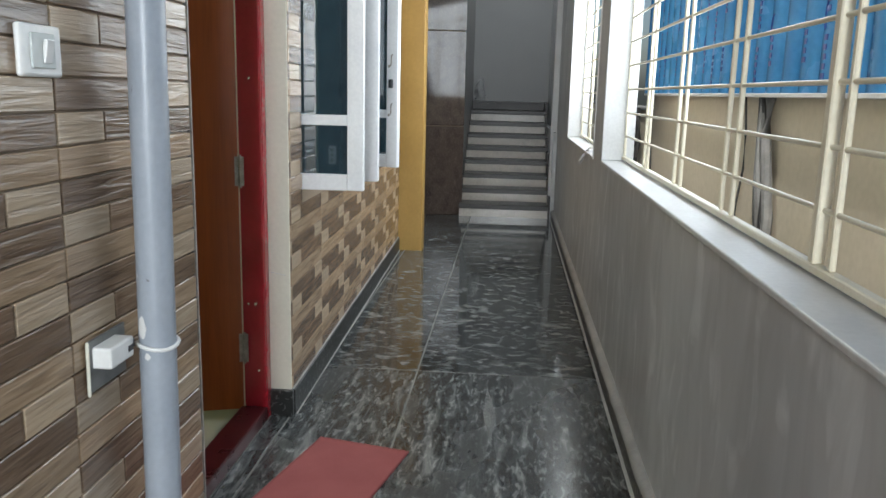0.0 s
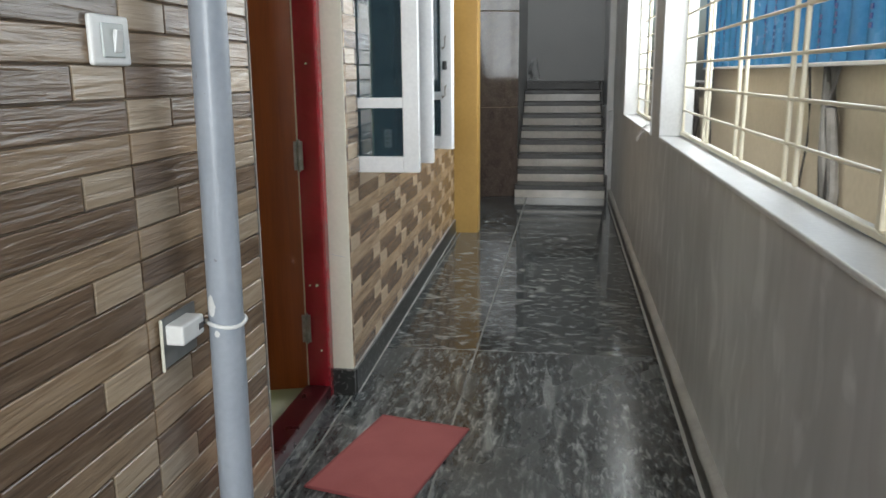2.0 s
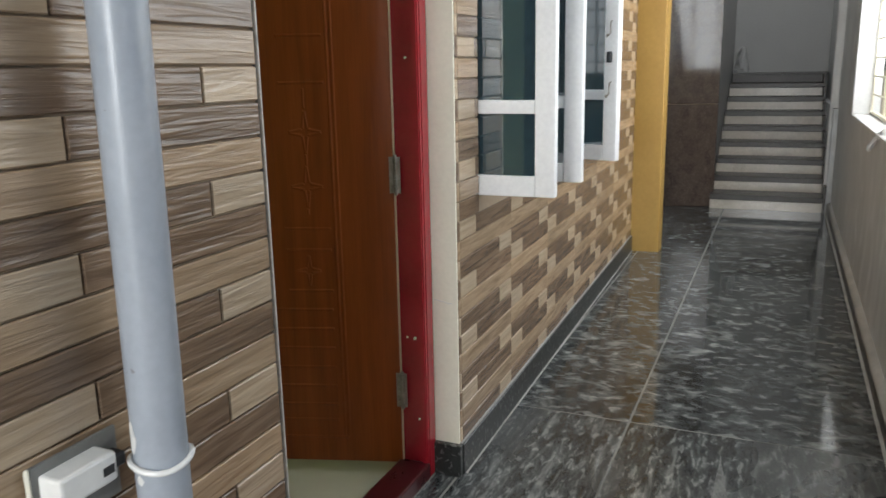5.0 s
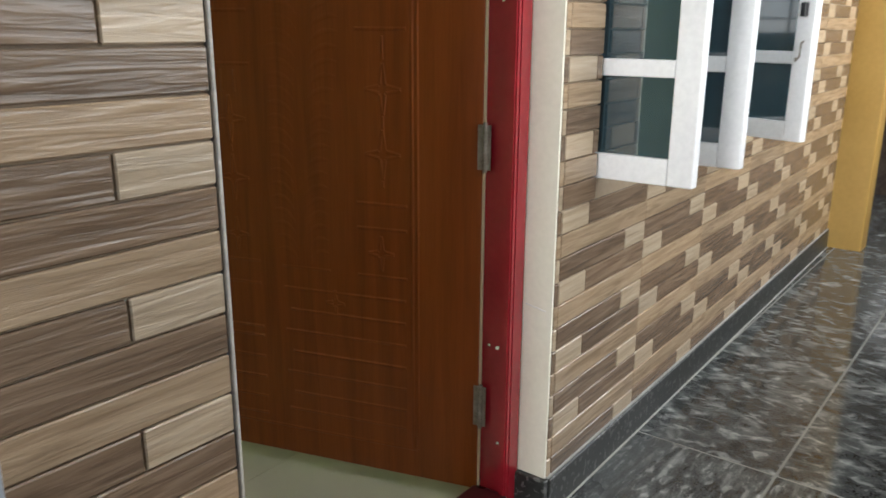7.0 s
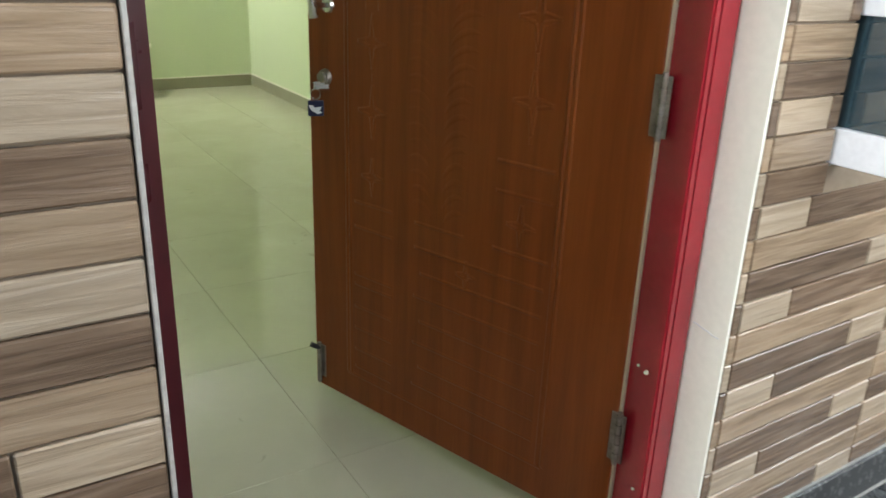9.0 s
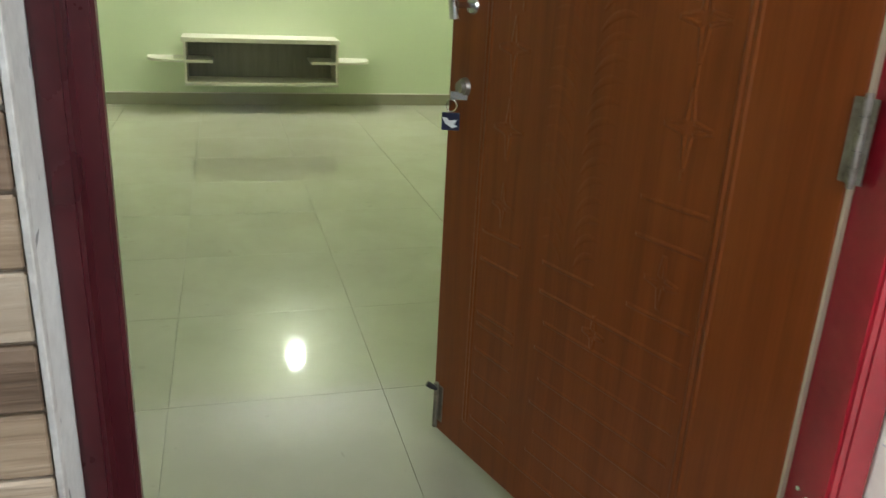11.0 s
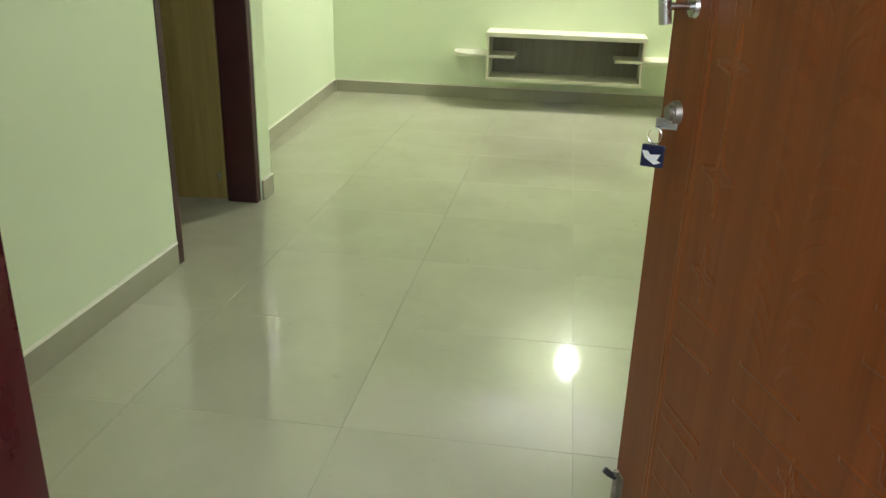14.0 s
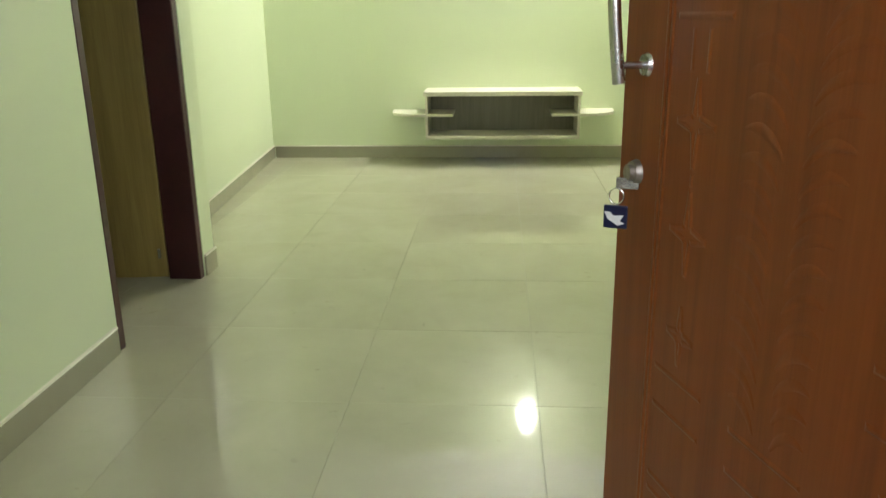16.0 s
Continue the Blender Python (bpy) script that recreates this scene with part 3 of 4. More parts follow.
def ridge(bm, x0, z0, x1, z1, w=0.009, h=0.004):
    """A half-round ridge on the carved face."""
    a, b = Vector((x0, 0, z0)), Vector((x1, 0, z1))
    w, h = 1.5 * w, 0.6 * h
    d = (b - a).normalized()
    n = Vector((-d.z, 0, d.x)) * w / 2
    up = Vector((0, h, 0))
    f = [bm.verts.new(p) for p in (a + n, a - n, b - n, b + n)]
    t = [bm.verts.new(p) for p in (a + d * w * 0.4 + n * 0.3 + up, a + d * w * 0.4 - n * 0.3 + up, b - d * w * 0.4 - n * 0.3 + up, b - d * w * 0.4 + n * 0.3 + up)]
    bm.faces.new(t)
    for i in range(4):
        bm.faces.new((f[i], f[(i + 1) % 4], t[(i + 1) % 4], t[i]))

def star(bm, cx, cz, r):
    for k in range(4):
        a0, a1 = math.pi / 2 * k, math.pi / 2 * (k + 1)
        p = [(cx + r * math.cos(a0), cz + r * 1.3 * math.sin(a0)), (cx + r * 0.22 * math.cos((a0 + a1) / 2), cz + r * 0.28 * math.sin((a0 + a1) / 2)), (cx + r * math.cos(a1), cz + r * 1.3 * math.sin(a1))]
        ridge(bm, *p[0], *p[1], 0.007, 0.0022), ridge(bm, *p[1], *p[2], 0.007, 0.0022)

carv = bmesh.new()
for x in (0.178, 0.192, 0.800, 0.812):
    ridge(carv, x, 0.13, x, 1.95, 0.007, 0.0024)
for z in (0.13, 1.95):
    ridge(carv, 0.178, z, 0.812, z, 0.007, 0.0024)
for z in (0.818, 0.752, 0.622):
    ridge(carv, 0.35, z, 0.205, z, 0.007, 0.0024)
    ridge(carv, 0.65, z - 0.19, 0.785, z - 0.19, 0.007, 0.0024)
for z in (1.165, 1.30, 1.56):
    ridge(carv, 0.205, z + 0.09, 0.345, z + 0.09, 0.007, 0.0024)
    ridge(carv, 0.649, z, 0.785, z, 0.007, 0.0024)
ridge(carv, 0.58, 0.622, 0.43, 0.622, 0.007, 0.0024)
for k, z in enumerate((0.56, 0.497, 0.434, 0.37, 0.307, 0.244, 0.19)):
    ridge(carv, 0.58 - 0.02 * (k % 2), z, 0.21, z, 0.007, 0.0024)
    if k > 1:
        ridge(carv, 0.785, z - 0.03, 0.65, z - 0.03, 0.007, 0.0024)
for cx, cz, r in ((0.27, 1.11, 0.05), (0.272, 0.947, 0.05), (0.28, 0.685, 0.038), (0.72, 1.02, 0.05), (0.72, 0.86, 0.05), (0.72, 0.70, 0.038), (0.27, 1.72, 0.05), (0.72, 1.72, 0.05), (0.42, 0.53, 0.03)):
    star(carv, cx, cz, r)
for cx, z0, z1 in ((0.27, 1.01, 1.045), (0.27, 1.18, 1.24), (0.272, 0.86, 0.88), (0.72, 0.93, 0.95), (0.70, 1.09, 1.15), (0.74, 1.09, 1.15)):
    ridge(carv, cx, z0, cx, z1, 0.006, 0.0018)
carving = part("carving", carv, M_DOOR, door)
def plume(bm, pts, w, h):
    """One curved, tapering feather barb standing out of the carved face."""
    rows = []
    for k, (x, z) in enumerate(pts):
        (xa, za), (xb, zb) = pts[max(k - 1, 0)], pts[min(k + 1, len(pts) - 1)]
        d = Vector((xb - xa, 0, zb - za)).normalized()
        f = math.sin(math.pi * (0.12 + 0.80 * k / (len(pts) - 1)))
        n = Vector((-d.z, 0, d.x)) * w * f / 2
        p = Vector((x, 0, z))
        rows.append([bm.verts.new(p + n), bm.verts.new(p + n * 0.25 + Vector((0, h * f, 0))), bm.verts.new(p - n)])
    for a, b in zip(rows, rows[1:]):
        bm.faces.new((a[0], a[1], b[1], b[0])), bm.faces.new((a[1], a[2], b[2], b[1]))
fea = bmesh.new()
for k in range(37):
    z = 0.64 + 0.036 * k
    bow = 0.016 * math.sin(k * 0.2 + 0.6)
    wide = 0.058 + 0.028 * min(1.0, k / 14)
    for side, cx, h in ((-1, 0.483 + bow, 0.0026), (1, 0.520 + bow, 0.0015)):
        plume(fea, [(cx + side * wide * t, z + 0.034 * math.sin(math.pi * 0.66 * t ** 0.8)) for t in [i / 7 for i in range(8)]], 0.016, h)
bmesh.ops.recalc_face_normals(fea, faces=fea.faces)
part("feather_carving", fea, M_DOOR, door, soft=True)
for z0, z1 in ((0.24, 0.353), (0.926, 1.035), (1.66, 1.77)):
    bm = bmesh.new()
    for k in range(5):
        a = z0 + (z1 - z0) * k / 5
        add_cyl(bm, (0.0, 0.006, a + 0.001), (0.0, 0.006, a + (z1 - z0) / 5 - 0.001), 0.0075, 14)
    add_cyl(bm, (0.0, 0.006, z0 - 0.006), (0.0, 0.006, z1 + 0.006), 0.005, 10)
    add_box(bm, (-0.014, 0.004, z0), (0.0, 0.007, z1))
    add_box(bm, (0.0, 0.0005, z0), (0.020, 0.003, z1))
    part("hinge", bm, M_DULL_METAL, door, "tarnished steel butt hinge", True)
lock = part("lock_rosette", cyl_bm((W - 0.062, 0.0, 0.922), (W - 0.062, 0.010, 0.922), 0.021, 28, 0.018), M_DULL_METAL, door, "round tarnished lock rosette", True)
part("lock_cylinder", cyl_bm((W - 0.062, 0.010, 0.922), (W - 0.062, 0.018, 0.922), 0.013, 20), M_DULL_METAL, lock, soft=True)
hand = part("door_handle", tube_bm([(W - 0.075, 0.046 + 0.016 * math.sin(t * math.pi), 1.065 + 0.36 * t) for t in [i / 14 for i in range(15)]], 0.010, 12), M_STEEL, door, "curved steel pull handle", True)
for z in (1.092, 1.39):
    part("handle_post", cyl_bm((W - 0.075, 0.004, z), (W - 0.075, 0.048, z), 0.006, 14), M_STEEL, hand, soft=True)
    part("handle_rosette", cyl_bm((W - 0.075, 0.0, z), (W - 0.075, 0.006, z), 0.019, 22, 0.016), M_STEEL, hand, soft=True)
bolt = part("tower_bolt", box_bm((W - 0.042, 0.0, 0.075), (W - 0.012, 0.004, 0.175), 0.001), M_DULL_METAL, door, "small dark tower bolt")
part("bolt_rod", cyl_bm((W - 0.027, 0.012, 0.06), (W - 0.027, 0.012, 0.185), 0.006, 12), M_DULL_METAL, bolt, soft=True)
part("bolt_knob", tube_bm([(W - 0.027, 0.012, 0.17), (W - 0.024, 0.024, 0.176), (W - 0.018, 0.034, 0.184)], 0.007, 10), M_BLACK, bolt, soft=True)

# key with its tag, hanging from the lock
key = empty("key_ring", DOOR @ pose(W - 0.062, 0.034, 0.849, 0, 0, 52), "key ring with a dark navy square tag in the lock", "key ring")
part("ring", tube_bm([(0.012 * math.cos(a), 0.0, 0.035 + 0.013 * math.sin(a)) for a in [i * math.pi / 8 for i in range(17)]], 0.0013, 6), M_STEEL, key, soft=True)
part("key", box_bm((-0.034, -0.012, 0.046), (0.004, -0.009, 0.064), 0.001), M_STEEL, key)
tag = part("tag", box_bm((-0.0195, -0.003, -0.019), (0.0195, 0.003, 0.020), 0.0025, 2), M_NAVY, key, "navy plastic tag with a white mark")
mk = bmesh.new()
for a, b, c, d in (((-0.014, 0.006), (-0.004, -0.012), (0.012, -0.002), (0.004, 0.004)), ((0.0, 0.0), (0.012, -0.002), (0.018, 0.010), (0.008, 0.010)), ((-0.016, -0.008), (-0.004, -0.0125), (0.002, -0.004), (-0.008, -0.004))):
    vs = [mk.verts.new((x, 0.0036, z - 0.001)) for x, z in (a, b, c, d)]
    mk.faces.new(vs)
part("mark", mk, M_PLASTIC, tag)

# ---- things in the corridor ----
mat_e = part("doormat", box_bm((-0.175, -0.285, 0.0), (0.175, 0.285, 0.007), 0.003, 2), M_MAT)
mat_e.matrix_world = pose(0.273, 2.967, 0.001, 0, 0, -12.8)
hem = bmesh.new()
for lo, hi in (((-0.1765, -0.2865, 0.0), (-0.168, 0.2865, 0.0092)), ((0.168, -0.2865, 0.0), (0.1765, 0.2865, 0.0092)), ((-0.1675, -0.2865, 0.0), (0.1675, -0.278, 0.0092)), ((-0.1675, 0.278, 0.0), (0.1675, 0.2865, 0.0092))):
    add_box(hem, lo, hi)
bmesh.ops.bevel(hem, geom=list(hem.edges), offset=0.002, segments=2, affect="EDGES")
part("hem", hem, mat_fabric("darker_red_hem", (0.22, 0.05, 0.05), (0.30, 0.08, 0.078)), mat_e, "darker stitched hem round the mat")
tagged(mat_e, "thin faded red hemmed doormat on the granite floor", "doormat")

pipe = empty("drain_pipe", pose(0.096, 2.11, 0, 0, 0.6, 0), "grey plastic drain pipe standing at the tiled wall", "pipe")
part("pipe", cyl_bm((0, 0, -0.012), (0, 0, H), 0.0375, 32), M_PIPE, pipe, soft=True)
ring = tube_bm([(0.042 * math.cos(a), 0.042 * math.sin(a), 0.752 + 0.004 * math.sin(a * 2)) for a in [i * math.pi / 14 for i in range(29)]], 0.0045, 8)
part("clamp_ring", ring, M_PLASTIC, pipe, "pale wire clamp round the pipe", True)
bx = part("clamp_block", box_bm((-0.066, -0.150, 0.743), (-0.024, -0.056, 0.786), 0.005, 2), M_PLASTIC, pipe, "white plastic clamp block")
part("screw_hole", box_bm((-0.0245, -0.082, 0.757), (-0.0225, -0.062, 0.770), 0.001), M_BLACK, bx)
part("strap", box_bm((-0.060, -0.0555, 0.752), (-0.034, -0.030, 0.772), 0.003), M_BLACK, bx, "dark strap end")
part("base_plate", box_bm((-0.067, -0.168, 0.690), (-0.0605, -0.160, 0.802), 0.003), M_CREAM, pipe, "pale ragged edge of the cut tile")
# thin dark slab standing slightly proud of the tile face
part("tile_cutout", box_bm((-0.0675, -0.1595, 0.697), (-0.0620, -0.020, 0.800)), M_COVE, pipe, "thin dark plate on the tiles behind the clamp block")
def splash(a0, a1, z0, z1, seed):
    """A dried smear of paint on the pipe's skin."""
    rnd, bm, n = random.Random(seed), bmesh.new(), 9
    ends = [[bm.verts.new((0.0381 * math.cos(a), 0.0381 * math.sin(a), z)) for z in (z0 + (z1 - z0) * (0.45 * abs(k / 4 - 1) ** 2 + rnd.uniform(0, 0.12)), z1 - (z1 - z0) * (0.45 * abs(k / 4 - 1) ** 2 + rnd.uniform(0, 0.12)))] for k, a in enumerate([radians(a0 + (a1 - a0) * k / (n - 1)) for k in range(n)])]
    for p, q in zip(ends, ends[1:]):
        bm.faces.new((p[0], q[0], q[1], p[1]))
    part("paint_splash", bm, M_PLASTIC, pipe, "dried smear of white paint", True)
splash(222, 262, 0.765, 0.822, 4)
splash(250, 272, 0.724, 0.742, 8)

sw = empty("light_switch", pose(0.033, 1.861, 1.338), "white plastic single light switch on the tiled wall", "light switch")
part("plate", box_bm((0.0, -0.059, -0.043), (0.013, 0.059, 0.043), 0.006, 3), M_PLASTIC, sw)
part("inner_frame", box_bm((0.0125, -0.034, -0.029), (0.0165, 0.034, 0.029), 0.002, 2), M_INSERT, sw)
rock = box_bm((0.0, -0.011, -0.02), (0.008, 0.011, 0.02), 0.002, 2)
bmesh.ops.rotate(rock, verts=rock.verts, cent=(0, 0, 0), matrix=Matrix.Rotation(radians(10), 3, "Y"))
bmesh.ops.translate(rock, verts=rock.verts, vec=(0.0145, 0.008, 0))
part("rocker", rock, M_PLASTIC, sw)

# casement window in the tiled wall
win = empty("window_1", FAR, "white framed casement window in the tiled wall", "window", kind="structure")
def rail(name, lo, hi, parent=win, mat=M_WINDOW):
    return part(name, box_bm(lo, hi, 0.004, 2), mat, parent)
rail("window_frame", (-0.16, 0.20, 0.885), (-0.09, 1.36, 0.93))
rail("window_frame", (-0.16, 0.20, 2.05), (-0.09, 1.36, 2.10))
for y in (0.20, 0.575, 0.95, 1.32):
    rail("window_frame", (-0.16, y, 0.931), (-0.09, y + 0.04, 2.049))
part("fixed_pane", box_bm((-0.128, 0.24, 0.931), (-0.122, 1.32, 2.049)), M_GLASS, win)
part("window_stool", box_bm((-0.09, 0.205, 0.881), (-0.006, 1.355, 0.884)), M_GREY, win)

def casement(m, flip):
    """A casement leaf standing open; local x runs from its hinge to its free edge."""
    c = empty("window_casement", m, "white casement leaf standing open with dark tinted panes", "window leaf", "open casement leaves")
    L, z0, z1, t = 0.345, 0.885, 2.04, 0.034
    part("stile", box_bm((0, -t / 2, z0), (0.055, t / 2, z1), 0.004, 2), M_WINDOW, c)
    part("stile", box_bm((L - 0.066, -t / 2, z0), (L, t / 2, z1), 0.004, 2), M_WINDOW, c)
    for a, b in ((z0, z0 + 0.066), (1.145, 1.187), (z1 - 0.06, z1)):
        part("rail", box_bm((0.0555, -t / 2 + 0.001, a), (L - 0.0665, t / 2 - 0.001, b), 0.003, 2), M_WINDOW, c)
    for a, b in ((z0 + 0.0665, 1.1445), (1.1875, z1 - 0.0605)):
        part("pane", box_bm((0.056, -0.004, a), (L - 0.067, 0.004, b)), M_GLASS, c, "dark tinted glass pane")
    if flip:
        part("latch", box_bm((L - 0.045, -t / 2 - 0.02, 1.30), (L - 0.025, -t / 2, 1.345), 0.003), M_BLACK, c, "black window latch")
        for z in (1.17, 1.42):
            part("stay_hook", tube_bm([(L - 0.03, -t / 2 - 0.002, z + 0.05), (L - 0.03, -t / 2 - 0.014, z + 0.045), (L - 0.03, -t / 2 - 0.016, z), (L - 0.045, -t / 2 - 0.014, z - 0.014), (L - 0.05, -t / 2 - 0.006, z - 0.004)], 0.0035, 8), M_DULL_METAL, c, "small dark stay hook", True)
    return c
casement(pose(-0.10, 3.712, 0, 0, 0, 0.5), False)
casement(pose(-0.10, 4.075, 0, 0, 0, -1.0), False)
casement(pose(-0.09, 4.86, 0, 0, 0, -19.0), True)

# grille windows in the right wall
def grille(name, y0, y1, edges, post, z0):
    g = empty(name, pose(1.42, 0, 0), "cream painted steel window grille with horizontal rods", "window grille", kind="structure")
    z1 = 2.60
    part("bottom_bar", box_bm((-0.012, y0, z0 + 0.008), (0.012, y1, z0 + 0.026), 0.003), M_GRILLE, g)
    part("top_bar", box_bm((-0.012, y0, z1), (0.012, y1, z1 + 0.018), 0.003), M_GRILLE, g)
    for y in edges:
        w = 0.014 if abs(y - post) < 0.01 else 0.0085
        dp = 0.012 if w > 0.01 else 0.0062
        part("upright", box_bm((-dp, y - w, z0 + 0.0265), (dp, y + w, z1 - 0.0005), 0.003), M_GRILLE, g)
    z = z0 + 0.13
    while z < z1 - 0.05:
        part("rod", cyl_bm((0.0, y0, z), (0.0, y1, z), 0.0055, 10), M_GRILLE, g, soft=True)
        z += 0.1175
grille("window_grille_1", -1.6, 4.745, [4.73, 4.12, 4.035, 3.463, 3.355, 2.803, 2.698, 2.098, 2.025, 1.44, 1.34, 0.78, 0.68, 0.12, 0.02, -0.54, -0.64, -1.2, -1.3], 2.098, 0.957)
grille("window_grille_2", 5.205, 7.325, [5.22, 5.85, 5.93, 6.58, 6.66, 7.31], 0, 0.942)

def cloth(name, m, label, size, seed, heap=False):
    rnd = random.Random(seed)
    bm = bmesh.new()
    n = 9
    vs = [[None] * n for _ in range(n)]
    for i in range(n):
        for j in range(n):
            u, v = i / (n - 1) - 0.5, j / (n - 1) - 0.5
            drop = size * 1.1 * max(0, 1 - 3.4 * (u * u + v * v)) if heap else -0.9 * max(0, 0.1 - u) * size
            vs[i][j] = bm.verts.new((u * size * 0.55 + rnd.uniform(-1, 1) * 0.06 * size, v * size * 0.7 + rnd.uniform(-1, 1) * 0.08 * size, drop + rnd.uniform(0, 0.16) * size))
    for i in range(n - 1):
        for j in range(n - 1):
            bm.faces.new((vs[i][j], vs[i + 1][j], vs[i + 1][j + 1], vs[i][j + 1]))
    bmesh.ops.solidify(bm, geom=list(bm.faces), thickness=0.003)
    ob = part(name, bm, M_CLOTH, soft=True)
    ob.matrix_world = m
    return tagged(ob, label, "cloth")
cloth("plastic_bag", pose(1.315, 5.62, 0.948), "crumpled white plastic bag hanging over the sill", 0.16, 3)
cloth("rag", pose(0.40, 11.23, 1.188), "crumpled white rag on the stair landing", 0.25, 5, True)

# ---- outside the grille windows ----
nb = empty("neighbour_house", pose(2.1, 0, 0), "beige plastered neighbouring house wall", "house")
part("wall", box_bm((0, -6, -3.2), (0.2, 7.9, 1.318)), M_BEIGE, nb)
part("wall", box_bm((0.02, 7.9, -3.2), (0.2, 16, 1.16)), M_BEIGE, nb)
part("coping", box_bm((-0.01, 7.9, 1.161), (0.21, 16, 1.19), 0.006), M_CONCRETE, nb)
sheet = bmesh.new()
P, y, n_r = 0.215, -6.0, 0
pro = [(0.0, 0.0), (0.010, 0.045), (0.035, 0.066), (0.085, 0.072), (0.135, 0.066), (0.160, 0.045), (0.170, 0.0)]
line_b, line_t = [], []
while y < 7.85:
    for dy, dx in pro:
        line_b.append(sheet.verts.new((2.075 - dx, y + dy, 1.318)))
        line_t.append(sheet.verts.new((2.075 - dx, y + dy, 2.20)))
    y += P
for i in range(len(line_b) - 1):
    sheet.faces.new((line_b[i], line_b[i + 1], line_t[i + 1], line_t[i]))
bmesh.ops.solidify(sheet, geom=list(sheet.faces), thickness=-0.004)
blue = empty("blue_sheeting", pose(0, 0, 0), "bright blue ribbed roofing sheets fixed above the beige wall", "roofing sheet")
part("ribbed_sheet", sheet, M_BLUE, blue, soft=True)
for k in range(40, 64):
    yy = -6.0 + P * k + 0.085
    if k % 4 == 3:
        continue
    for z in ((1.37, 1.62, 1.95) if k % 2 else (1.44, 1.76, 2.1)):
        bm = bmesh.new()
        for q in range(5):
            add_box(bm, (2.0000, yy - 0.016 + 0.003 * (q % 2), z + 0.036 * q), (2.0034, yy + 0.016 - 0.004 * (q % 3), z + 0.036 * q + 0.022))
        part("print", bm, M_BLUE_INK, blue, "faded dark blue printed marks")
    if k % 3 == 0:
        part("printed_arc", tube_bm([(2.003, yy + 0.03 * math.sin(t), 1.60 + 0.07 * math.cos(t)) for t in [0.2 * n for n in range(12)]], 0.004, 6), M_BLUE_INK, blue)
part("edge_batten", box_bm((2.0, -6.0, 1.298), (2.098, 7.85, 1.317), 0.003), M_WHITE, blue)

def cable(y, z0, z1, r, seed, mat):
    rr = random.Random(seed)
    pts = [(2.1 - r - 0.004 - 0.03 * abs(math.sin(i * 0.8 + seed)), y + rr.uniform(-0.015, 0.015) + 0.05 * math.sin(i * 0.5 + seed) - 0.02 * i, z1 + (z0 - z1) * i / 10) for i in range(11)]
    ob = part("cable", tube_bm(pts, r, 8), mat, soft=True)
    tagged(ob, "dark cable hanging down the beige wall", "cable", "hanging cables")
for i, (y, r, m) in enumerate([(4.44, 0.026, M_CABLE_GREY), (4.52, 0.020, M_CABLE), (4.59, 0.028, M_CABLE_GREY), (4.66, 0.020, M_CABLE), (4.98, 0.006, M_CABLE)]):
    cable(y, -0.6, 1.30, r, i + 1, m)
for i, (y, r) in enumerate([(8.50, 0.024), (8.62, 0.018), (7.78, 0.006)]):
    cable(y, -0.4, 1.18 if y > 7.9 else 1.30, r, i + 11, M_CABLE)

# ---- things in the room ----
tv = empty("tv_unit", pose(XW, 2.948, 0), "pale laminate floating wall unit with open niche", "tv unit")
D, Y, Z0, Z1 = 0.35, 0.600, 0.205, 0.570
part("top_board", box_bm((0.001, -Y - 0.012, Z1 - 0.03), (D + 0.012, Y + 0.012, Z1 + 0.004), 0.002), M_LAMINATE, tv)
part("bottom_board", box_bm((0.001, -Y, Z0), (D, Y, Z0 + 0.026), 0.002), M_LAMINATE, tv)
for s in (-1, 1):
    a, b = sorted((s * Y, s * (Y - 0.018)))
    part("side_board", box_bm((0.001, a, Z0 + 0.0265), (D, b, Z1 - 0.0305), 0.001), M_LAMINATE, tv)
part("back_board", box_bm((0.001, -Y + 0.0185, Z0 + 0.0265), (0.012, Y - 0.0185, Z1 - 0.0305)), M_BACK, tv)
for s in (-1, 1):
    for inner in (0, 1):
        bm = bmesh.new()
        if inner:
            pts = [(0.0125, s * (Y - 0.0185)), (D - 0.006, s * (Y - 0.0185)), (D - 0.006, s * 0.385), (0.0125, s * 0.385)]
        else:
            pts = [(0.001, s * (Y + 0.0005))] + [(0.001 + (D - 0.012) * math.cos(a) ** 0.6, s * (Y + 0.29 * math.sin(a) ** 0.8)) for a in [i * math.pi / 24 for i in range(13)]]
        lo = [bm.verts.new((x, y, 0.380)) for x, y in pts]
        hi = [bm.verts.new((x, y, 0.400)) for x, y in pts]
        bm.faces.new(lo), bm.faces.new(hi)
        for i in range(len(pts)):
            j = (i + 1) % len(pts)
            bm.faces.new((lo[i], lo[j], hi[j], hi[i]))
        bmesh.ops.recalc_face_normals(bm, faces=bm.faces)
        part("shelf", bm, M_LAMINATE, tv)

bulb = empty("wall_lamp", pose(XW, 3.19, 2.36), "lit white bulb in a small wall holder", "lamp")
part("holder", cyl_bm((0.001, 0, 0), (0.03, 0, 0), 0.030, 24, 0.024), M_PLASTIC, bulb, soft=True)
glob = bmesh.new()
bmesh.ops.create_uvsphere(glob, u_segments=24, v_segments=14, radius=0.065, matrix=Matrix.Translation((0.086, 0, 0)))
part("bulb", glob, M_BULB, bulb, soft=True)


# inner doorway: maroon frame and olive door standing open
f2 = empty("door_frame_2", pose(0, 0, 0), "dark maroon inner door frame", "door frame", kind="structure")
part("jamb", box_bm((-3.144, 1.405, 0), (-3.095, 1.553, 2.05), 0.004, 2), M_MAROON, f2)
part("jamb", box_bm((-2.332, 1.405, 0), (-2.2905, 1.553, 2.05), 0.004, 2), M_MAROON, f2)
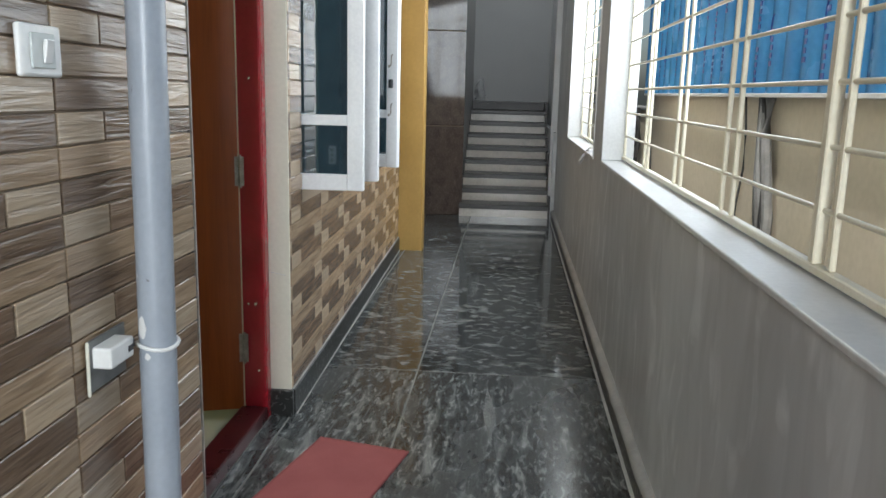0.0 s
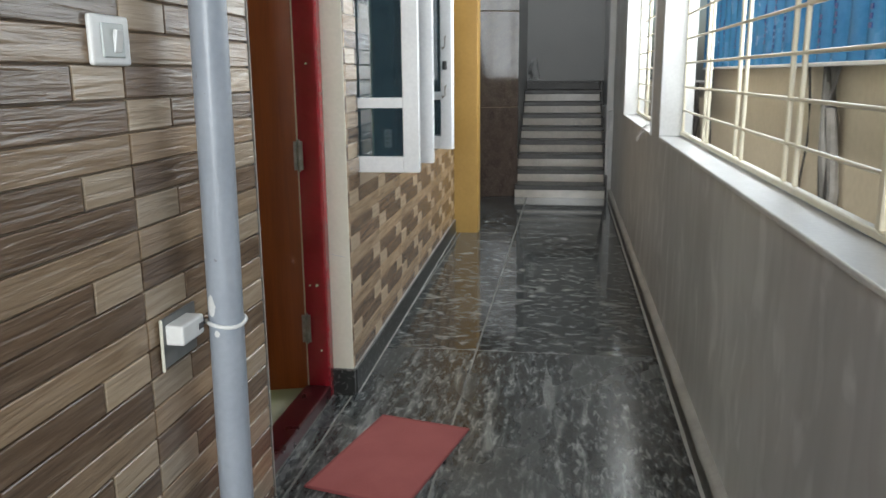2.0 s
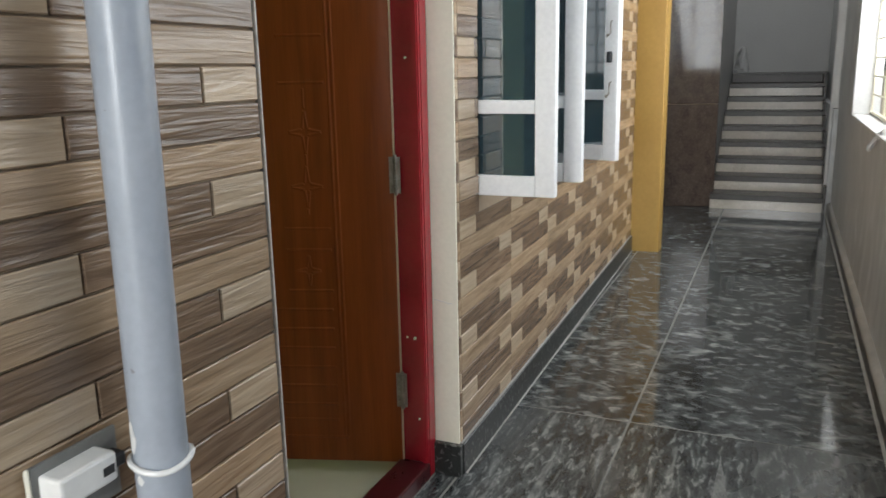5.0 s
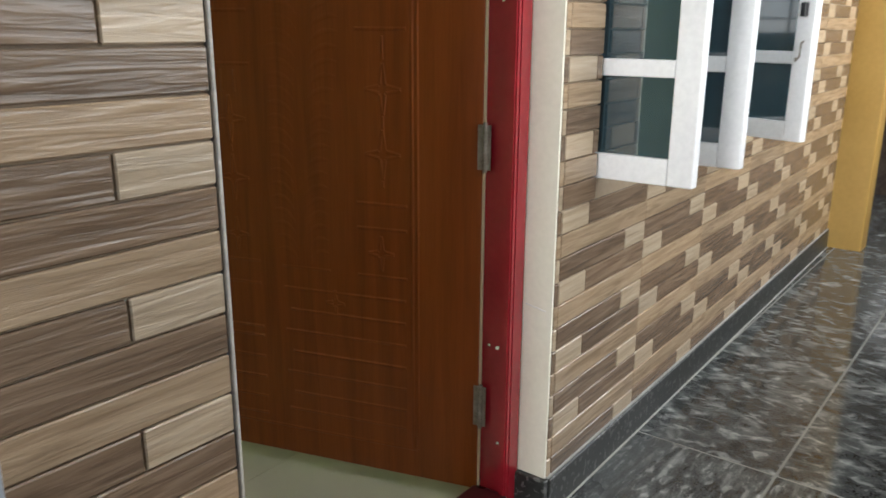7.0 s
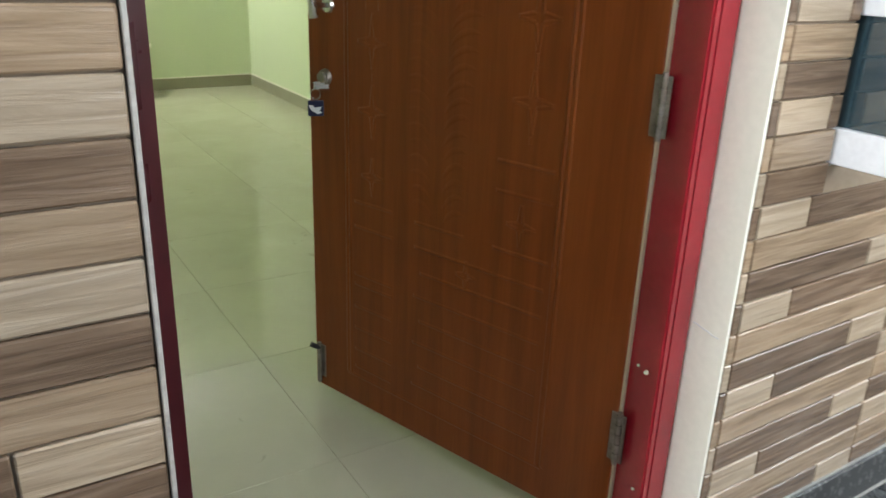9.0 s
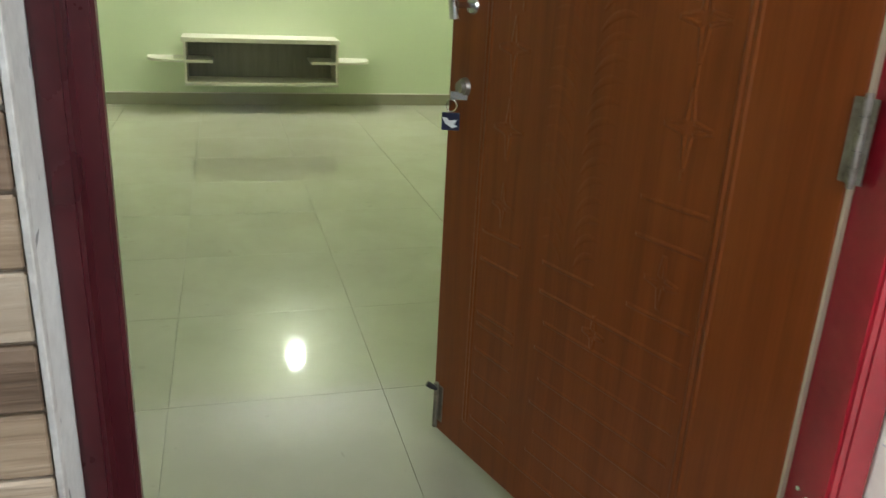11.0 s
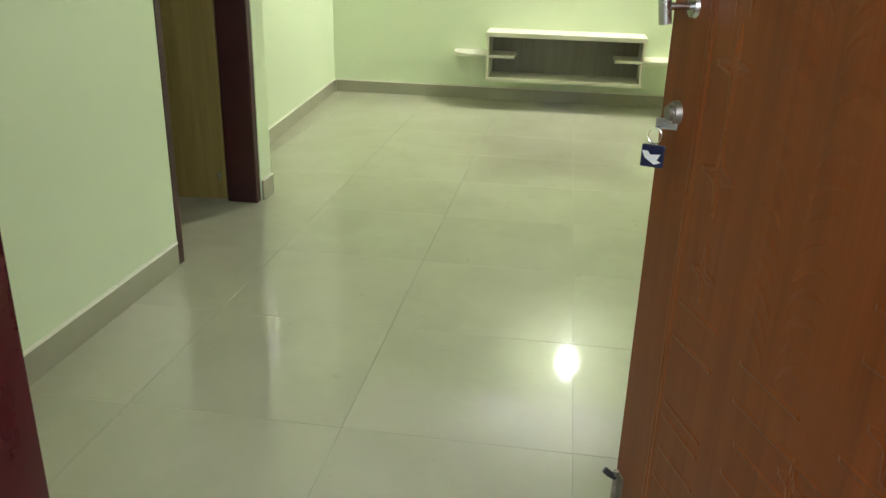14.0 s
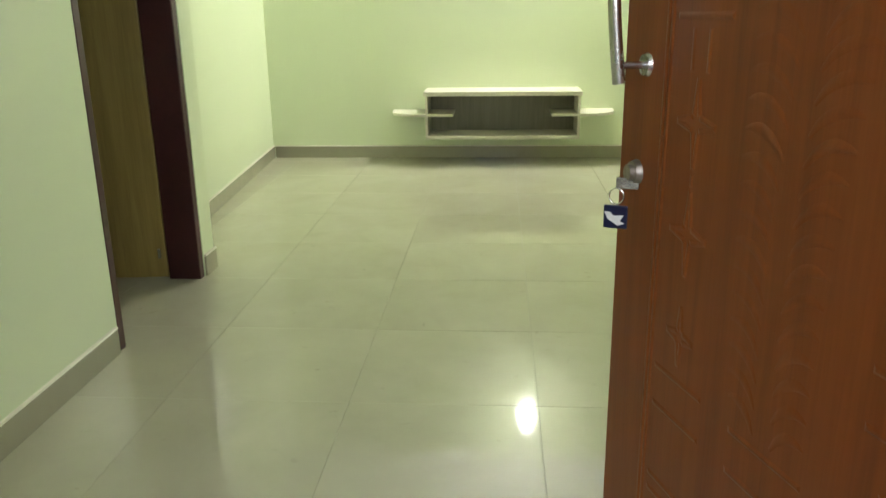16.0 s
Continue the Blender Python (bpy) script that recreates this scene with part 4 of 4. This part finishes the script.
part("head", box_bm((-3.144, 1.405, 2.051), (-2.2905, 1.553, 2.098), 0.004, 2), M_MAROON, f2)
d2 = empty("door_2", pose(-3.092, 1.402, 0, 0, 0, -84), "plain olive-brown inner door standing open", "door", kind="structure")
part("leaf", box_bm((0, -0.035, 0.012), (0.78, 0.0, 2.04), 0.003, 2), M_OLIVE_DOOR, d2)
part("latch", box_bm((0.02, 0.0, 0.105), (0.035, 0.012, 0.15), 0.002), M_STEEL, d2)

# keeper of the three-bolt lock on the front door's jamb
kp = part("lock_keeper", box_bm((-0.150, 2.5247, 0.880), (-0.1065, 2.5330, 0.980), 0.003, 2), M_PLASTIC, fr, "white lock keeper with three grey bolt holes")
for z in (0.904, 0.931, 0.958):
    part("hole_rim", cyl_bm((-0.132, 2.5328, z), (-0.132, 2.5345, z), 0.0118, 24, 0.0108), M_PLASTIC, kp, soft=True)
    part("bolt_hole", cyl_bm((-0.132, 2.5344, z), (-0.132, 2.5350, z), 0.0092, 24), M_SOCKET_GREY, kp, soft=True)

# ---- pieces: floor slabs, floor tiles and wall tiles ----
def shared(name, lo, hi, bevel, mat):
    me = finish(box_bm(lo, hi, bevel), name)
    me.materials.append(mat)
    return me

def place(name, me, parent, m):
    ob = new(name, me)
    ob.parent = parent
    ob.matrix_basis = m
    return ob

G = 0.004
for x0, x1 in ((-0.082, -0.006), (-0.006, 0.438), (0.438, 1.30)):
    for y0, y1 in ((-2.6, 1.35), (1.35, 4.07), (4.07, 6.92)):
        part("slab", box_bm((x0 + G, y0 + G, -0.011), (x1 - G, y1 - G, 0.0), 0.001), M_GRANITE_CROSS if y0 > 4 else M_GRANITE, floor_corridor)

vein = bmesh.new()
rv = random.Random(2)
edge = [(0.026 * math.sin(math.pi * k / 12) ** 1.6 * (1 if k < 7 else 0.8) + rv.uniform(0, 0.003), -0.29 + 0.58 * k / 12) for k in range(13)]
vein.faces.new([vein.verts.new((x, y, 0)) for x, y in edge] + [vein.verts.new((-0.8 * x, y, 0)) for x, y in reversed(edge)])
vein_ob = part("pale_vein", vein, M_VEIN, floor_corridor, "pale leaf-shaped vein in the granite")
vein_ob.matrix_basis = pose(0.785, 3.62, 0.0012, 0, 0, 3)
for x0, x1 in ((-0.75, 0.438), (0.438, 1.30)):
    part("slab", box_bm((x0 + G, 6.92 + G, -0.011), (x1 - G, 9.0, 0.0), 0.0015), M_GRANITE_CROSS, bpy.data.objects["floor_landing"])

S = 0.592
tile_me = shared("floor_tile", (0.0006, 0.0006, -0.0035), (S - 0.0006, S - 0.0006, 0.0), 0.0005, M_FLOOR)
edge_me = shared("floor_tile", (0.0006, 0.0006, -0.0035), (0.5525, S - 0.0006, 0.0), 0.0005, M_FLOOR)
for i in range(-2, 9):
    for j in range(-4, 6):
        x, y = -1.345 - S * i, 1.868 + S * j
        if x - S < XW - 0.5 or x > 0.75:
            continue
        if x > -0.21:
            x = -0.2
            place("floor_tile", edge_me, floor_room, Matrix.Translation((x - 0.553, y, 0)))
            continue
        place("floor_tile", tile_me, floor_room, Matrix.Translation((x - S, y, 0)))

# wall tiles: three rows repeat; row A ends in a light block, row B starts with one, row C is one tan plank
def wall_tiles(host, tw, y_end, y_from, y_to, z_phase, near, holes, front, rh):
    blk, g = 0.265 * tw, 0.0016
    kinds = {}
    def mesh(length, mat):
        k = (round(length, 4), mat.name)
        if k not in kinds:
            kinds[k] = shared("wall_tile", (0.0, -length / 2 + g, -rh / 2 + g), (0.009, length / 2 - g, rh / 2 - g), 0.0022, mat)
        return kinds[k]
    rest = {}
    z = z_phase - 40 * 3 * rh
    while z < H:
        for r in range(3):
            zc = z - r * rh - rh / 2
            if zc + rh / 2 < 0.125 or zc + rh / 2 > H:
                continue
            n = int((y_end - y_from) / tw) + 2
            for t in range(-12, n):
                a = y_end - (t + 1) * tw
                for p0, p1, mat in (((a, a + tw - blk, M_TILE_DARK), (a + tw - blk, a + tw, M_TILE_LIGHT)), ((a, a + blk * 1.05, M_TILE_LIGHT), (a + blk * 1.05, a + tw, M_TILE_DARK)), ((a, a + tw, M_TILE_TAN),))[r]:
                    p0, p1 = max(p0, y_from), min(p1, y_to)
                    if p1 - p0 < 0.012:
                        continue
                    cut = [(p0, p1)]
                    for h in holes:
                        if zc + rh / 2 > h[2] and zc - rh / 2 < h[3]:
                            cut = [s for q0, q1 in cut for s in ((q0, min(q1, h[0])), (max(q0, h[1]), q1)) if s[1] - s[0] > 0.012]
                    for q0, q1 in cut:
                        me = mesh(q1 - q0, mat)
                        pos = Matrix.Translation((front, (q0 + q1) / 2, zc))
                        if near[0] < (q0 + q1) / 2 < near[1] and near[2] < zc < near[3]:
                            place("wall_tile", me, host, pos)
                        else:
                            rest.setdefault(mat.name, (mat, []))[1].append((q0, q1, zc))
        z += 3 * rh
    for mat, spans in rest.values():
        vs, fs = [], []
        for q0, q1, zc in spans:
            b = len(vs)
            for x in (0.0, 0.009):
                vs += [(front + x, q0 + g, zc - rh / 2 + g), (front + x, q1 - g, zc - rh / 2 + g), (front + x, q1 - g, zc + rh / 2 - g), (front + x, q0 + g, zc + rh / 2 - g)]
            fs += [tuple(b + i for i in f) for f in ((4, 5, 6, 7), (0, 4, 7, 3), (1, 2, 6, 5), (0, 1, 5, 4), (3, 7, 6, 2))]
        me = bpy.data.meshes.new("wall_tiles")
        me.from_pydata(vs, [], fs)
        me.materials.append(mat)
        ob = new("wall_tiles", me)
        ob.parent = host
        tagged(ob, kind="stuff")

wall_tiles(bpy.data.objects["wall_left_near"], 0.600, 2.510, -2.6, 2.497, 1.114, (1.1, 2.6, 0.1, 1.75), [], 0.024, 0.061)
wall_tiles(wall_far, 0.528, 1.078 + 0.528 * 4, 0.0, 3.41, 0.891, (0.0, 2.6, 0.08, 1.36), [(0.20, 1.36, 0.88, 2.1)], -0.008, 0.061)
